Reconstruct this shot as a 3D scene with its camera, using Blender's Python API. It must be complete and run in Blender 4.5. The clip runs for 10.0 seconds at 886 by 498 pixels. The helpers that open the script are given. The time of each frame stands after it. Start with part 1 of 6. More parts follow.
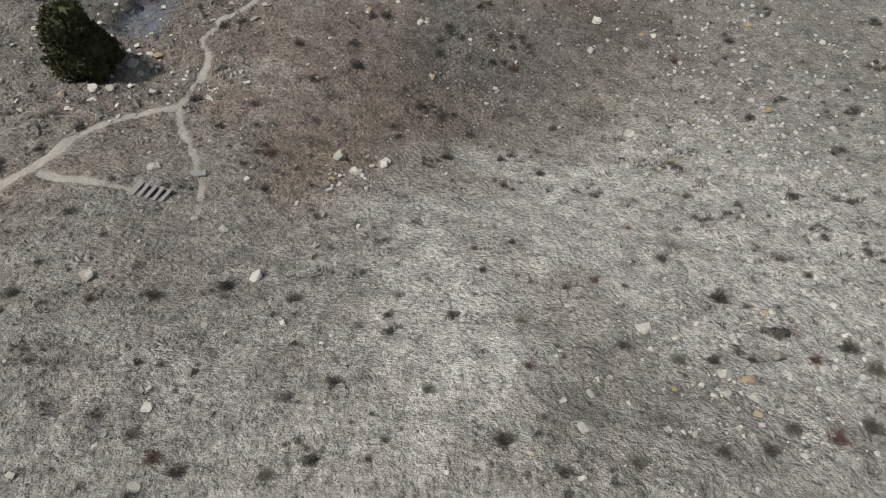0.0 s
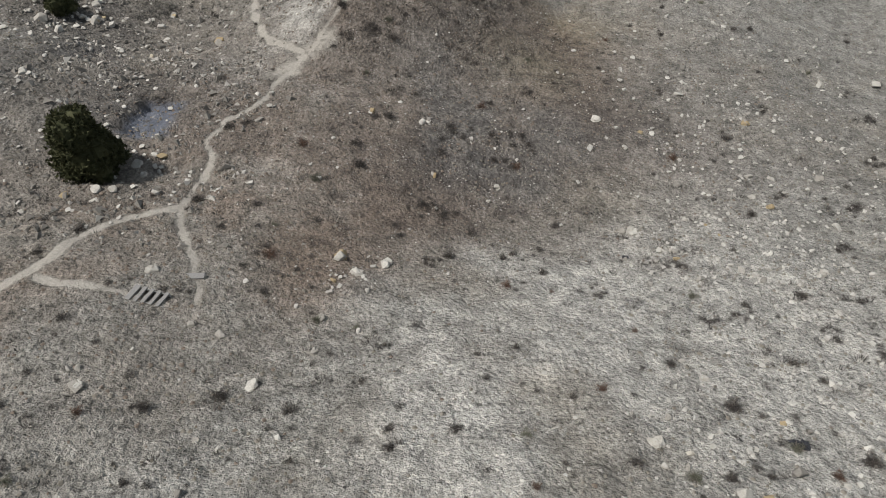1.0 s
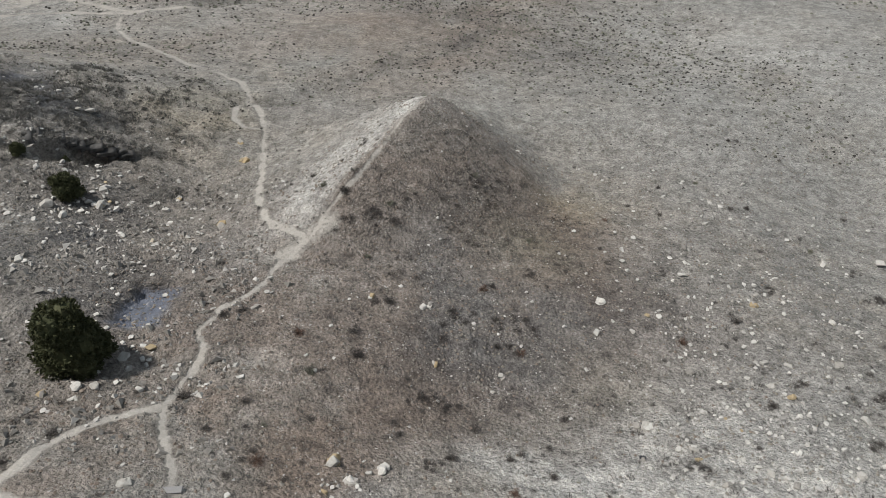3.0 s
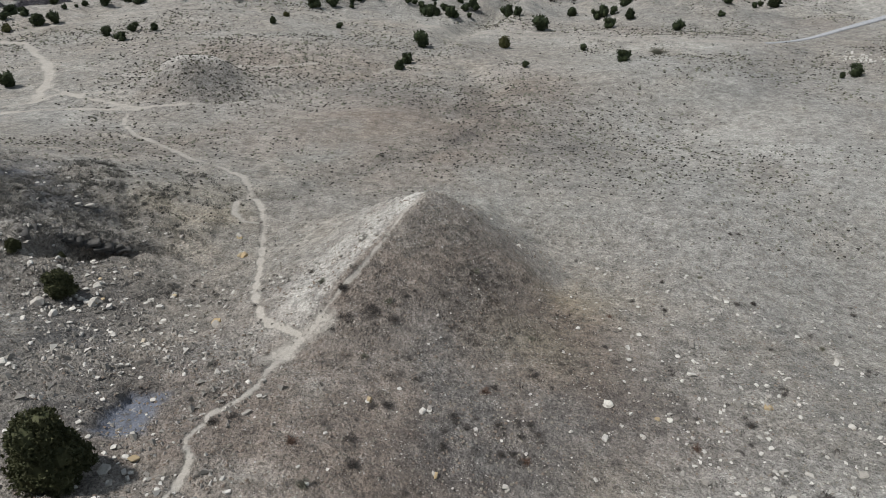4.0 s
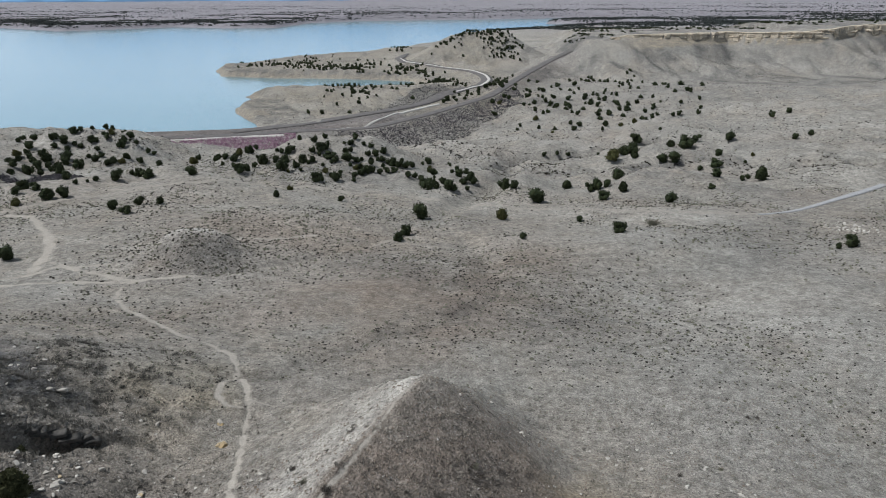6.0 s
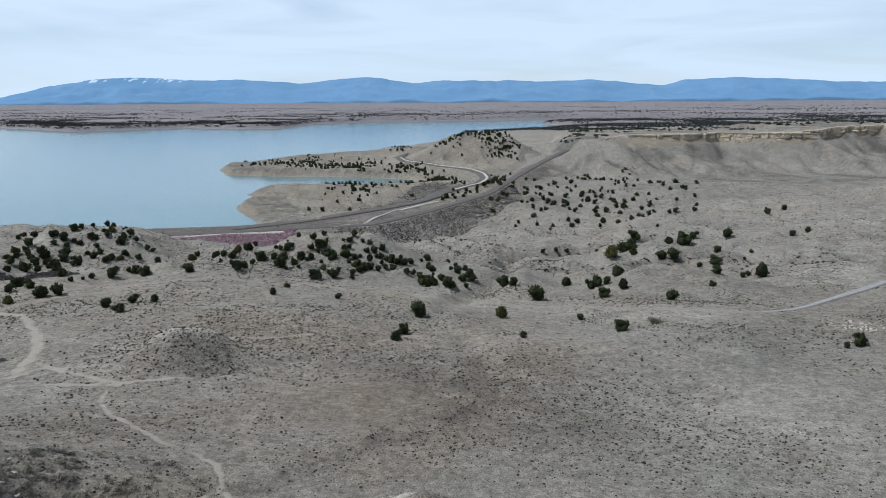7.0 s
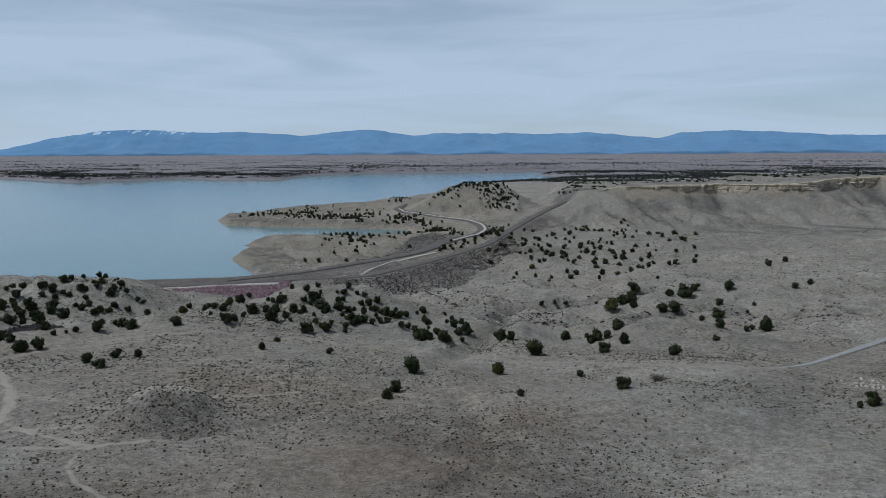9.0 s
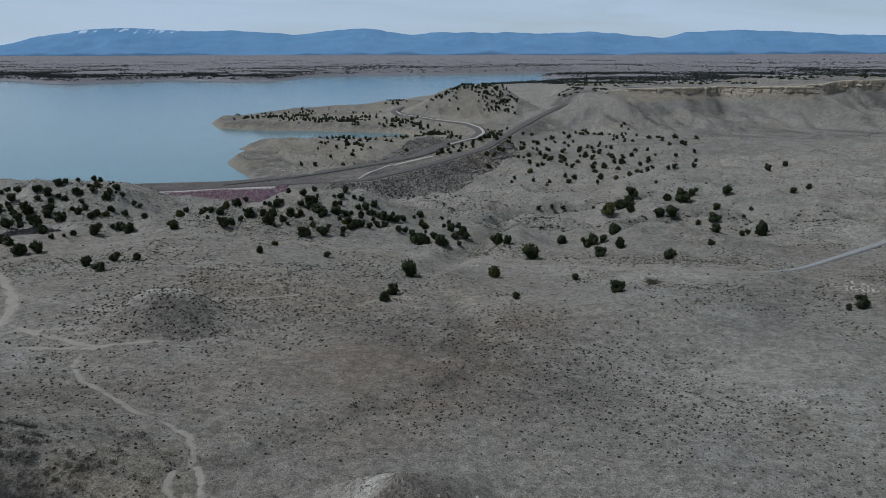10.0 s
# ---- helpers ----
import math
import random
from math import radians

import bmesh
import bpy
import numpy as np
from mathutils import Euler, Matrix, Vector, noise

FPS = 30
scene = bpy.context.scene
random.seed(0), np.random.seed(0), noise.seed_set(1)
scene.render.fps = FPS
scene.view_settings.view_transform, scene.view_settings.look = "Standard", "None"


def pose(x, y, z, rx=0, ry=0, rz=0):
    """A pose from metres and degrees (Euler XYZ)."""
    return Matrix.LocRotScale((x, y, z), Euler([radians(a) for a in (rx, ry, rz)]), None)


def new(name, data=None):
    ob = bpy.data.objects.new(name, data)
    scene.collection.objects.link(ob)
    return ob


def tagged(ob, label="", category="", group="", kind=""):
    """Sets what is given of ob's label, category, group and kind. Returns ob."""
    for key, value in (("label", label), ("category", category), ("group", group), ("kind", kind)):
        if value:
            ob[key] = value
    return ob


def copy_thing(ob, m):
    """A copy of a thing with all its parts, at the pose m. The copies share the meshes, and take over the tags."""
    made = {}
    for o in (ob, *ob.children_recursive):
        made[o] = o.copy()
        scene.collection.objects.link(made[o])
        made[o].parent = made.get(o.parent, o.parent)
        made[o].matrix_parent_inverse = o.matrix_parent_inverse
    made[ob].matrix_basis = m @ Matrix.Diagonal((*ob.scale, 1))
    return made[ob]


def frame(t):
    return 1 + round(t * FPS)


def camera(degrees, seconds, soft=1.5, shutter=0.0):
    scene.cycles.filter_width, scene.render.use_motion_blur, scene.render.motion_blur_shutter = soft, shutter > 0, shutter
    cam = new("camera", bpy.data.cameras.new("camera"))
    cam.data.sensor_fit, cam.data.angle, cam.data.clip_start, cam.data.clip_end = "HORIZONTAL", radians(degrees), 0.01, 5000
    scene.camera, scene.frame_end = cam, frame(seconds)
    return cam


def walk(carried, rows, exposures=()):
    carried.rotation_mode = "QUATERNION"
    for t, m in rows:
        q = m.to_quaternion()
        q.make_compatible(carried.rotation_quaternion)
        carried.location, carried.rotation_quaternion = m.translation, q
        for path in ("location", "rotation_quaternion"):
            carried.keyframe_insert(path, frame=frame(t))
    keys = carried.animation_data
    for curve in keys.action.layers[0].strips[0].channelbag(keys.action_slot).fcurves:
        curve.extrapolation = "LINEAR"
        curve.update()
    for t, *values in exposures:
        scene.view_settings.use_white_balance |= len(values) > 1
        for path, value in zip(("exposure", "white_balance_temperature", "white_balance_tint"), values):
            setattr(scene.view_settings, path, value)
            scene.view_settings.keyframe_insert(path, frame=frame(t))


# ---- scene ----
# ---- camera: seconds, x, y, z, yaw, pitch, roll ----
LENS = 64.9
PATH = [
    (0, -0.00, 0.00, 75.00, -0.236, -59.955, 0.528),
    (0.5, -0.05, 0.60, 74.97, -0.123, -56.541, 0.371),
    (1, -0.05, 1.25, 74.97, 0.020, -53.143, 0.188),
    (1.5, -0.06, 1.92, 74.95, 0.108, -49.745, 0.075),
    (2, -0.05, 2.63, 74.94, 0.181, -46.406, -0.035),
    (2.5, -0.08, 3.37, 74.94, 0.183, -43.112, -0.073),
    (2.7, -0.11, 3.65, 74.93, 0.131, -41.999, -0.051),
    (3.8, -0.08, 5.43, 74.87, 0.201, -34.432, -0.189),
    (4, -0.08, 5.78, 74.86, 0.186, -33.067, -0.192),
    (4.5, -0.01, 6.71, 74.89, 0.200, -29.850, -0.257),
    (5, 0.07, 7.72, 74.90, 0.188, -26.538, -0.286),
    (5.5, 0.19, 8.79, 74.93, 0.172, -23.069, -0.307),
    (5.7, 0.27, 9.21, 74.98, 0.192, -21.784, -0.328),
    (7, 0.60, 12.39, 74.96, 0.084, -11.987, -0.322),
    (7.5, 0.83, 13.71, 74.97, 0.064, -7.987, -0.355),
    (8, 1.12, 15.05, 74.68, 0.042, -6.633, -0.367),
    (8.5, 1.49, 16.42, 74.71, 0.029, -6.556, -0.314),
    (9, 1.76, 17.49, 74.58, 0.002, -7.834, -0.226),
    (9.5, 1.87, 17.89, 74.50, -0.099, -11.590, -0.161),
    (10, 1.98, 18.04, 74.37, -0.159, -15.670, -0.115),
]


def aim(x, y, z, yaw, pitch, roll):
    return pose(x, y, z, 90 + pitch, 0, yaw) @ pose(0, 0, 0, 0, 0, roll)


cam = camera(LENS, 10.0, soft=0.7)
walk(cam, [(row[0], aim(*row[1:])) for row in PATH],
     [(0, 0.0, 6500, 10), (2, 0.15, 6400, 10), (4, 0.22, 6250, 10), (5, 0.25, 6250, 10), (5.5, 0.14, 6200, 10), (7, -0.15, 6050, 9), (7.5, -0.3, 6000, 9),
      (8, -0.45, 5950, 9), (8.5, -0.65, 5900, 8), (9, -0.72, 5900, 8), (10, -0.78, 5850, 8)])

# ---- sky, sun ----
SUN_HIGH, SUN_ROUND = 59, -92          # degrees over the horizon, and from straight ahead towards the left
world = bpy.data.worlds.new("thin_high_cloud")
scene.world = world
world.use_nodes = True
wn, wl = world.node_tree.nodes, world.node_tree.links
sky = wn.new("ShaderNodeTexSky")
sky.sky_type, sky.sun_disc = 'NISHITA', False
sky.sun_elevation, sky.sun_rotation = radians(SUN_HIGH), radians(SUN_ROUND)
sky.altitude, sky.dust_density = 1500, 1.5
dim = wn.new("ShaderNodeVectorMath")
dim.operation, dim.inputs[3].default_value = 'SCALE', 0.085
wl.new(sky.outputs[0], dim.inputs[0])
where = wn.new("ShaderNodeTexCoord")
flat = wn.new("ShaderNodeMapping")
flat.inputs['Scale'].default_value = (1.6, 1.6, 13)
wl.new(where.outputs['Generated'], flat.inputs[0])
wisp = wn.new("ShaderNodeTexNoise")
wisp.inputs['Scale'].default_value, wisp.inputs['Detail'].default_value = 1.5, 6
wisp.inputs['Distortion'].default_value = 0.6
wl.new(flat.outputs[0], wisp.inputs['Vector'])
cover = wn.new("ShaderNodeMapRange")
for n, v in zip((1, 2, 3, 4), (0.34, 0.56, 0.60, 0.95)):
    cover.inputs[n].default_value = v
wl.new(wisp.outputs[0], cover.inputs[0])
veil = wn.new("ShaderNodeMix")
veil.data_type = 'RGBA'
veil.inputs[7].default_value = (0.60, 0.705, 0.82, 1)
wl.new(cover.outputs[0], veil.inputs[0])
wl.new(dim.outputs[0], veil.inputs[6])
up = wn.new("ShaderNodeSeparateXYZ")
wl.new(where.outputs['Generated'], up.inputs[0])
fade = wn.new("ShaderNodeMapRange")          # thin cloud is brightest low down
fade.interpolation_type = 'SMOOTHSTEP'
for n, v in zip((1, 2, 3, 4), (0.12, 0.60, 1.36, 0.28)):
    fade.inputs[n].default_value = v
wl.new(up.outputs[2], fade.inputs[0])
veiled = wn.new("ShaderNodeVectorMath")
veiled.operation = 'SCALE'
wl.new(veil.outputs[2], veiled.inputs[0])
wl.new(fade.outputs[0], veiled.inputs[3])
wl.new(veiled.outputs[0], wn['Background'].inputs[0])
wn['Background'].inputs[1].default_value = 0.95

sun = new("sun", bpy.data.lights.new("sun", 'SUN'))
sun.data.energy, sun.data.angle, sun.data.color = 4.05, radians(2), (1.0, 0.985, 0.955)
sun.rotation_euler = (radians(90 - SUN_HIGH), 0, radians(180 - SUN_ROUND))

# ---- materials ----
class Paint:
    """A node material; methods return sockets."""

    def __init__(self, name, rough=0.9, metal=0.0, spec=0.2):
        self.m = bpy.data.materials.new(name)
        self.m.use_nodes = True
        self.n, self.l = self.m.node_tree.nodes, self.m.node_tree.links
        self.b = self.n['Principled BSDF']
        self.b.inputs['Roughness'].default_value = rough
        self.b.inputs['Metallic'].default_value = metal
        self.b.inputs['Specular IOR Level'].default_value = spec
        self.co = self.n.new("ShaderNodeTexCoord").outputs['Object']

    def noise(self, scale, detail=4.0, rough=0.6, stretch=None):
        t = self.n.new("ShaderNodeTexNoise")
        t.inputs['Scale'].default_value, t.inputs['Detail'].default_value = scale, detail
        t.inputs['Roughness'].default_value = rough
        if stretch:
            m = self.n.new("ShaderNodeMapping")
            m.inputs['Scale'].default_value = stretch
            self.l.new(self.co, m.inputs[0])
            self.l.new(m.outputs[0], t.inputs['Vector'])
        else:
            self.l.new(self.co, t.inputs['Vector'])
        return t.outputs[0]

    def lumps(self, scale, warp, amount, soft=0.0):
        """Rounded lumps with uneven outlines: height and a colour for each."""
        t = self.n.new("ShaderNodeTexVoronoi")
        t.inputs['Scale'].default_value = scale
        if soft:
            t.feature = 'SMOOTH_F1'
            t.inputs['Smoothness'].default_value = soft
        add = self.n.new("ShaderNodeVectorMath")
        add.operation = 'MULTIPLY_ADD'
        add.inputs[1].default_value = (amount, amount, amount)
        self.l.new(warp, add.inputs[0])
        self.l.new(self.co, add.inputs[2])
        self.l.new(add.outputs[0], t.inputs['Vector'])
        return t.outputs['Distance'], t.outputs['Color']

    def attr(self, name):
        t = self.n.new("ShaderNodeAttribute")
        t.attribute_name = name
        return t.outputs['Fac']

    def ramp(self, v, lo, hi, a=0.0, b=1.0):
        t = self.n.new("ShaderNodeMapRange")
        self.l.new(v, t.inputs[0])
        for k, w in zip((1, 2, 3, 4), (lo, hi, a, b)):
            t.inputs[k].default_value = w
        return t.outputs[0]

    def times(self, a, b):
        t = self.n.new("ShaderNodeMath")
        t.operation = 'MULTIPLY'
        for k, w in enumerate((a, b)):
            if isinstance(w, (int, float)):
                t.inputs[k].default_value = w
            else:
                self.l.new(w, t.inputs[k])
        return t.outputs[0]

    def plus(self, a, b):
        t = self.n.new("ShaderNodeMath")
        t.operation = 'ADD'
        for k, w in enumerate((a, b)):
            if isinstance(w, (int, float)):
                t.inputs[k].default_value = w
            else:
                self.l.new(w, t.inputs[k])
        return t.outputs[0]

    def mix(self, f, a, b, how='MIX'):
        t = self.n.new("ShaderNodeMix")
        t.data_type, t.blend_type = 'RGBA', how
        for k, w in ((0, f), (6, a), (7, b)):
            if isinstance(w, (int, float)):
                t.inputs[k].default_value = w
            elif isinstance(w, tuple):
                t.inputs[k].default_value = (*w, 1)
            else:
                self.l.new(w, t.inputs[k])
        return t.outputs[2]

    def random(self):
        return self.n.new("ShaderNodeObjectInfo").outputs['Random']

    def island(self):
        return self.n.new("ShaderNodeNewGeometry").outputs['Random Per Island']

    def height(self):
        t = self.n.new("ShaderNodeSeparateXYZ")
        self.l.new(self.co, t.inputs[0])
        return t.outputs[2]

    def color(self, c):
        if isinstance(c, tuple):
            self.b.inputs['Base Color'].default_value = (*c, 1)
        else:
            self.l.new(c, self.b.inputs['Base Color'])
        return self

    def bump(self, h, strength=0.5, dist=0.05):
        t = self.n.new("ShaderNodeBump")
        t.inputs['Strength'].default_value, t.inputs['Distance'].default_value = strength, dist
        self.l.new(h, t.inputs['Height'])
        self.l.new(t.outputs[0], self.b.inputs['Normal'])
        return self


def ground_paint():
    p = Paint("dry_ground", 0.95, spec=0.1)
    grain, clump, patch, broad = p.noise(26, 3, 0.65), p.noise(0.9, 5, 0.62), p.noise(0.20, 5, 0.62), p.noise(0.045, 4, 0.55)
    c = p.mix(p.ramp(patch, 0.40, 0.60), (0.332, 0.294, 0.246), (0.259, 0.237, 0.207))
    c = p.mix(p.ramp(broad, 0.40, 0.64), c, (0.309, 0.290, 0.256))
    c = p.mix(p.attr("ash"), c, (0.306, 0.293, 0.265))
    c = p.mix(p.attr("bank"), c, (0.146, 0.129, 0.124))
    c = p.mix(p.attr("rust"), c, (0.223, 0.168, 0.129))
    c = p.mix(p.attr("ochre"), c, (0.319, 0.261, 0.163))
    # dark shale and brush, plus shade painted into gullies and the cut
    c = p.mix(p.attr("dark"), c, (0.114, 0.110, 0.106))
    c = p.mix(p.attr("pale"), c, (0.488, 0.457, 0.409))
    c = p.mix(p.attr("slate"), c, (0.132, 0.141, 0.168))
    # the far plain's bluish tone is distance haze put into the colour
    c = p.mix(p.attr("plain"), c, (0.247, 0.232, 0.255))
    track = p.ramp(p.plus(p.attr("path"), p.ramp(p.noise(3.2, 6, 0.8), 0.32, 0.68, -0.34, 0.24)), 0.20, 0.75)
    # clods, litter and tufts, from a hand's width to a stride
    clod, crumb, mottle = p.noise(4.2, 4, 0.62), p.noise(13, 3, 0.6), p.noise(0.33, 5, 0.7)
    warp = p.n.new("ShaderNodeTexNoise")
    warp.inputs['Scale'].default_value, warp.inputs['Detail'].default_value = 3.0, 3
    p.l.new(p.co, warp.inputs['Vector'])
    d1, _ = p.lumps(4.0, warp.outputs['Color'], 0.10, 0.5)
    d2, c2 = p.lumps(11.0, warp.outputs['Color'], 0.07)
    f = p.times(p.ramp(clod, 0.38, 0.62, 0.74, 1.22), p.ramp(crumb, 0.36, 0.64, 0.80, 1.20))
    f = p.times(f, p.ramp(grain, 0.34, 0.66, 0.86, 1.14))
    f = p.times(f, p.times(p.ramp(clump, 0.42, 0.60, 1.10, 0.76), p.ramp(mottle, 0.38, 0.62, 0.88, 1.12)))
    # pale chips lying about, thickest on the bare shale
    chip = p.times(p.ramp(c2, 0.72, 0.76), p.ramp(p.plus(p.noise(0.5, 4, 0.7), p.times(p.attr("pale"), 0.25)), 0.52, 0.66, 0, 0.5))
    # dark litter and low brush in flecks
    fleck = p.times(p.ramp(p.noise(2.3, 5, 0.75), 0.55, 0.62), p.ramp(p.noise(0.28, 4, 0.65), 0.40, 0.60, 0.25, 0.85))
    blot = p.times(p.ramp(p.noise(0.75, 6, 0.78), 0.555, 0.63), p.ramp(p.noise(0.06, 3, 0.6), 0.40, 0.60, 0.15, 0.75))
    calm = p.ramp(p.attr("slate"), 0, 1, 0, 0.7)
    f = p.plus(p.times(f, p.ramp(calm, 0, 1, 1, 0)), calm)
    f = p.plus(p.times(f, p.ramp(track, 0, 1, 1, 0.25)), p.ramp(track, 0, 1, 0, 0.75))
    c = p.mix(chip, c, (0.496, 0.469, 0.425))
    c = p.mix(p.times(p.plus(fleck, p.times(blot, 0.7)), 0.92), c, (0.080, 0.073, 0.065))
    worn = p.mix(p.ramp(grain, 0.35, 0.65), (0.300, 0.270, 0.230), (0.390, 0.357, 0.312))
    c = p.mix(track, c, worn)
    rock = p.mix(p.ramp(p.noise(0.35, 5, 0.7, (0.35, 0.35, 5)), 0.4, 0.6), (0.371, 0.314, 0.235), (0.266, 0.237, 0.197))
    c = p.mix(p.attr("rock"), c, rock)
    c = p.mix(1.0, c, f, 'MULTIPLY')
    p.color(c)
    h = p.plus(p.plus(p.times(grain, 0.16), p.times(clump, 1.0)), p.plus(p.plus(p.times(clod, 0.8), p.times(crumb, 0.26)), p.plus(p.times(d1, -0.7), p.times(d2, -0.32))))
    h = p.times(h, p.ramp(p.plus(track, calm), 0, 1, 1, 0.2))
    return p.bump(h, 1.0, 0.22).m


def leaf_paint(name, a, b):
    p = Paint(name, 0.75, spec=0.15)
    c = p.mix(p.ramp(p.island(), 0, 1), a, b)
    c = p.mix(p.ramp(p.random(), 0, 1, 0, 0.45), c, tuple(0.5 * v for v in b))
    return p.color(c).m


def stone_paint(name, a, b, warm=None):
    p = Paint(name, 0.92, spec=0.15)
    c = p.mix(p.ramp(p.random(), 0.1, 0.9), a, b)
    if warm:
        c = p.mix(p.ramp(p.random(), 0.80, 0.86), c, warm)
    c = p.mix(p.ramp(p.noise(3.5, 5, 0.7), 0.45, 0.7, 0, 0.5), c, tuple(0.55 * v for v in a))
    p.color(c)
    return p.bump(p.noise(9, 5, 0.7), 0.6, 0.06).m


def rubble_paint(name, a, b, c3):
    p = Paint(name, 0.9, spec=0.15)
    c = p.mix(p.ramp(p.island(), 0, 1), a, b)
    c = p.mix(p.ramp(p.island(), 0.78, 0.84), c, c3)
    return p.color(c).m


def plain_paint(name, a, b, scale, rough=0.9, stretch=None, strength=0.4, dist=0.02):
    p = Paint(name, rough)
    g = p.noise(scale, 5, 0.65, stretch)
    p.color(p.mix(p.ramp(g, 0.35, 0.65), a, b))
    return p.bump(g, strength, dist).m


def water_paint():
    p = Paint("lake_water", 0.12, spec=0.5)
    broad = p.noise(0.006, 3, 0.5, (0.35, 1, 1))
    p.color(p.mix(p.ramp(broad, 0.35, 0.65), (0.098, 0.205, 0.245), (0.115, 0.225, 0.262)))
    p.b.inputs['IOR'].default_value = 1.33
    return p.bump(p.noise(0.8, 4, 0.6), 0.35, 0.2).m


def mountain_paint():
    p = Paint("hazy_blue_range", 1.0, spec=0.0)
    # distance haze is painted in as blue, and the range glows by itself
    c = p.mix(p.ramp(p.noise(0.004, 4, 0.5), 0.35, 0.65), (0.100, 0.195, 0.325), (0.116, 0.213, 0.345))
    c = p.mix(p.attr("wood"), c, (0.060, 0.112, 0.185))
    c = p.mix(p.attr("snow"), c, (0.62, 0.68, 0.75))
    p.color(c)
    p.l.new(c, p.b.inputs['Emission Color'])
    # glow that lifts the range towards the sky's brightness
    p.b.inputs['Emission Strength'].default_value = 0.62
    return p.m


GROUND = ground_paint()
JUNIPER = leaf_paint("juniper_green", (0.022, 0.032, 0.014), (0.046, 0.056, 0.024))
JUNIPER_DULL = leaf_paint("juniper_olive", (0.052, 0.056, 0.020), (0.095, 0.090, 0.032))
JUNIPER_NEAR = leaf_paint("juniper_olive_green", (0.040, 0.046, 0.020), (0.085, 0.085, 0.040))
BARK = plain_paint("grey_bark", (0.13, 0.105, 0.085), (0.22, 0.19, 0.16), 9, stretch=(3, 3, 0.6))
TWIG = leaf_paint("dry_twigs", (0.048, 0.042, 0.038), (0.115, 0.100, 0.088))
TWIG_RED = leaf_paint("dry_red_twigs", (0.10, 0.058, 0.042), (0.165, 0.105, 0.075))
GREY_TWIG = leaf_paint("grey_brush", (0.050, 0.047, 0.041), (0.125, 0.118, 0.104))
BRUSH = leaf_paint("dark_brush", (0.026, 0.023, 0.018), (0.062, 0.053, 0.042))
SCRUB = leaf_paint("brown_brush", (0.024, 0.022, 0.018), (0.062, 0.055, 0.044))
FAR_LEAF = leaf_paint("distant_wood", (0.030, 0.038, 0.036), (0.055, 0.062, 0.055))
SAGE = leaf_paint("grey_sage", (0.105, 0.105, 0.075), (0.19, 0.18, 0.135))
TUFT = leaf_paint("grass_tufts", (0.175, 0.153, 0.124), (0.265, 0.236, 0.196))
RED_TUFT = leaf_paint("brown_grass_tufts", (0.150, 0.116, 0.092), (0.228, 0.182, 0.145))
STRAW = leaf_paint("dry_grass", (0.17, 0.142, 0.102), (0.29, 0.252, 0.20))
LIME = stone_paint("pale_limestone", (0.33, 0.302, 0.262), (0.58, 0.545, 0.485), (0.36, 0.275, 0.160))
DARK_ROCK = stone_paint("grey_rock", (0.22, 0.20, 0.175), (0.33, 0.30, 0.26))
PINK = rubble_paint("purple_riprap", (0.20, 0.115, 0.155), (0.33, 0.205, 0.255), (0.42, 0.34, 0.36))
GREY_RUBBLE = rubble_paint("dark_riprap", (0.036, 0.033, 0.037), (0.080, 0.074, 0.078), (0.13, 0.12, 0.12))
SHALE = rubble_paint("shale_chips", (0.026, 0.025, 0.027), (0.056, 0.053, 0.054), (0.10, 0.094, 0.09))
GRAVEL = plain_paint("gravel_road", (0.26, 0.257, 0.26), (0.35, 0.346, 0.34), 0.9)
CHALK_ROAD = plain_paint("pale_road", (0.42, 0.395, 0.365), (0.52, 0.495, 0.455), 0.5)
ASPHALT = plain_paint("old_asphalt", (0.095, 0.087, 0.083), (0.142, 0.130, 0.124), 0.3)
WOOD = plain_paint("weathered_timber", (0.17, 0.16, 0.15), (0.31, 0.295, 0.28), 14, stretch=(1, 12, 12))
BLACK = plain_paint("black_sheeting", (0.02, 0.02, 0.022), (0.05, 0.05, 0.055), 8, 0.5)
WATER = water_paint()
RANGE = mountain_paint()


def cap_paint():
    p = Paint("layered_sandstone", 0.95, spec=0.1)
    beds = p.noise(0.25, 5, 0.7, (0.3, 0.3, 4))
    c = p.mix(p.ramp(beds, 0.38, 0.62), (0.56, 0.475, 0.365), (0.44, 0.372, 0.285))
    c = p.mix(p.ramp(p.noise(0.5, 4, 0.6, (1.6, 1.6, 0.25)), 0.52, 0.68, 0, 0.6), c, (0.19, 0.165, 0.14))
    p.color(c)
    return p.bump(p.noise(0.6, 5, 0.7), 1.0, 0.6).m


CAP_ROCK = cap_paint()
LEDGE = plain_paint("dark_shale", (0.050, 0.047, 0.044), (0.105, 0.097, 0.088), 2.5, dist=0.15)
LOOSE = plain_paint("loose_limestone", (0.33, 0.305, 0.268), (0.57, 0.535, 0.48), 1.3, dist=0.04)

# ---- the lie of the land: heights in metres over the lake's surface ----
def seg_dist(x, y, a, b):
    """Distance to the line from a to b, and how far along it (0 to 1)."""
    vx, vy = b[0] - a[0], b[1] - a[1]
    t = np.clip(((x - a[0]) * vx + (y - a[1]) * vy) / (vx * vx + vy * vy), 0, 1)
    return np.hypot(x - a[0] - t * vx, y - a[1] - t * vy), t


def line_dist(x, y, line):
    """Distance to a polyline of (x, y, value) and the value at the nearest place on it."""
    best, value = np.full(np.shape(x), 1e9), np.zeros(np.shape(x))
    for a, b in zip(line[:-1], line[1:]):
        d, t = seg_dist(x, y, a, b)
        near = d < best
        best = np.where(near, d, best)
        value = np.where(near, a[2] + t * (b[2] - a[2]), value)
    return best, value


def step(a, b, v):
    t = np.clip((v - a) / (b - a), 0, 1)
    return t * t * (3 - 2 * t)


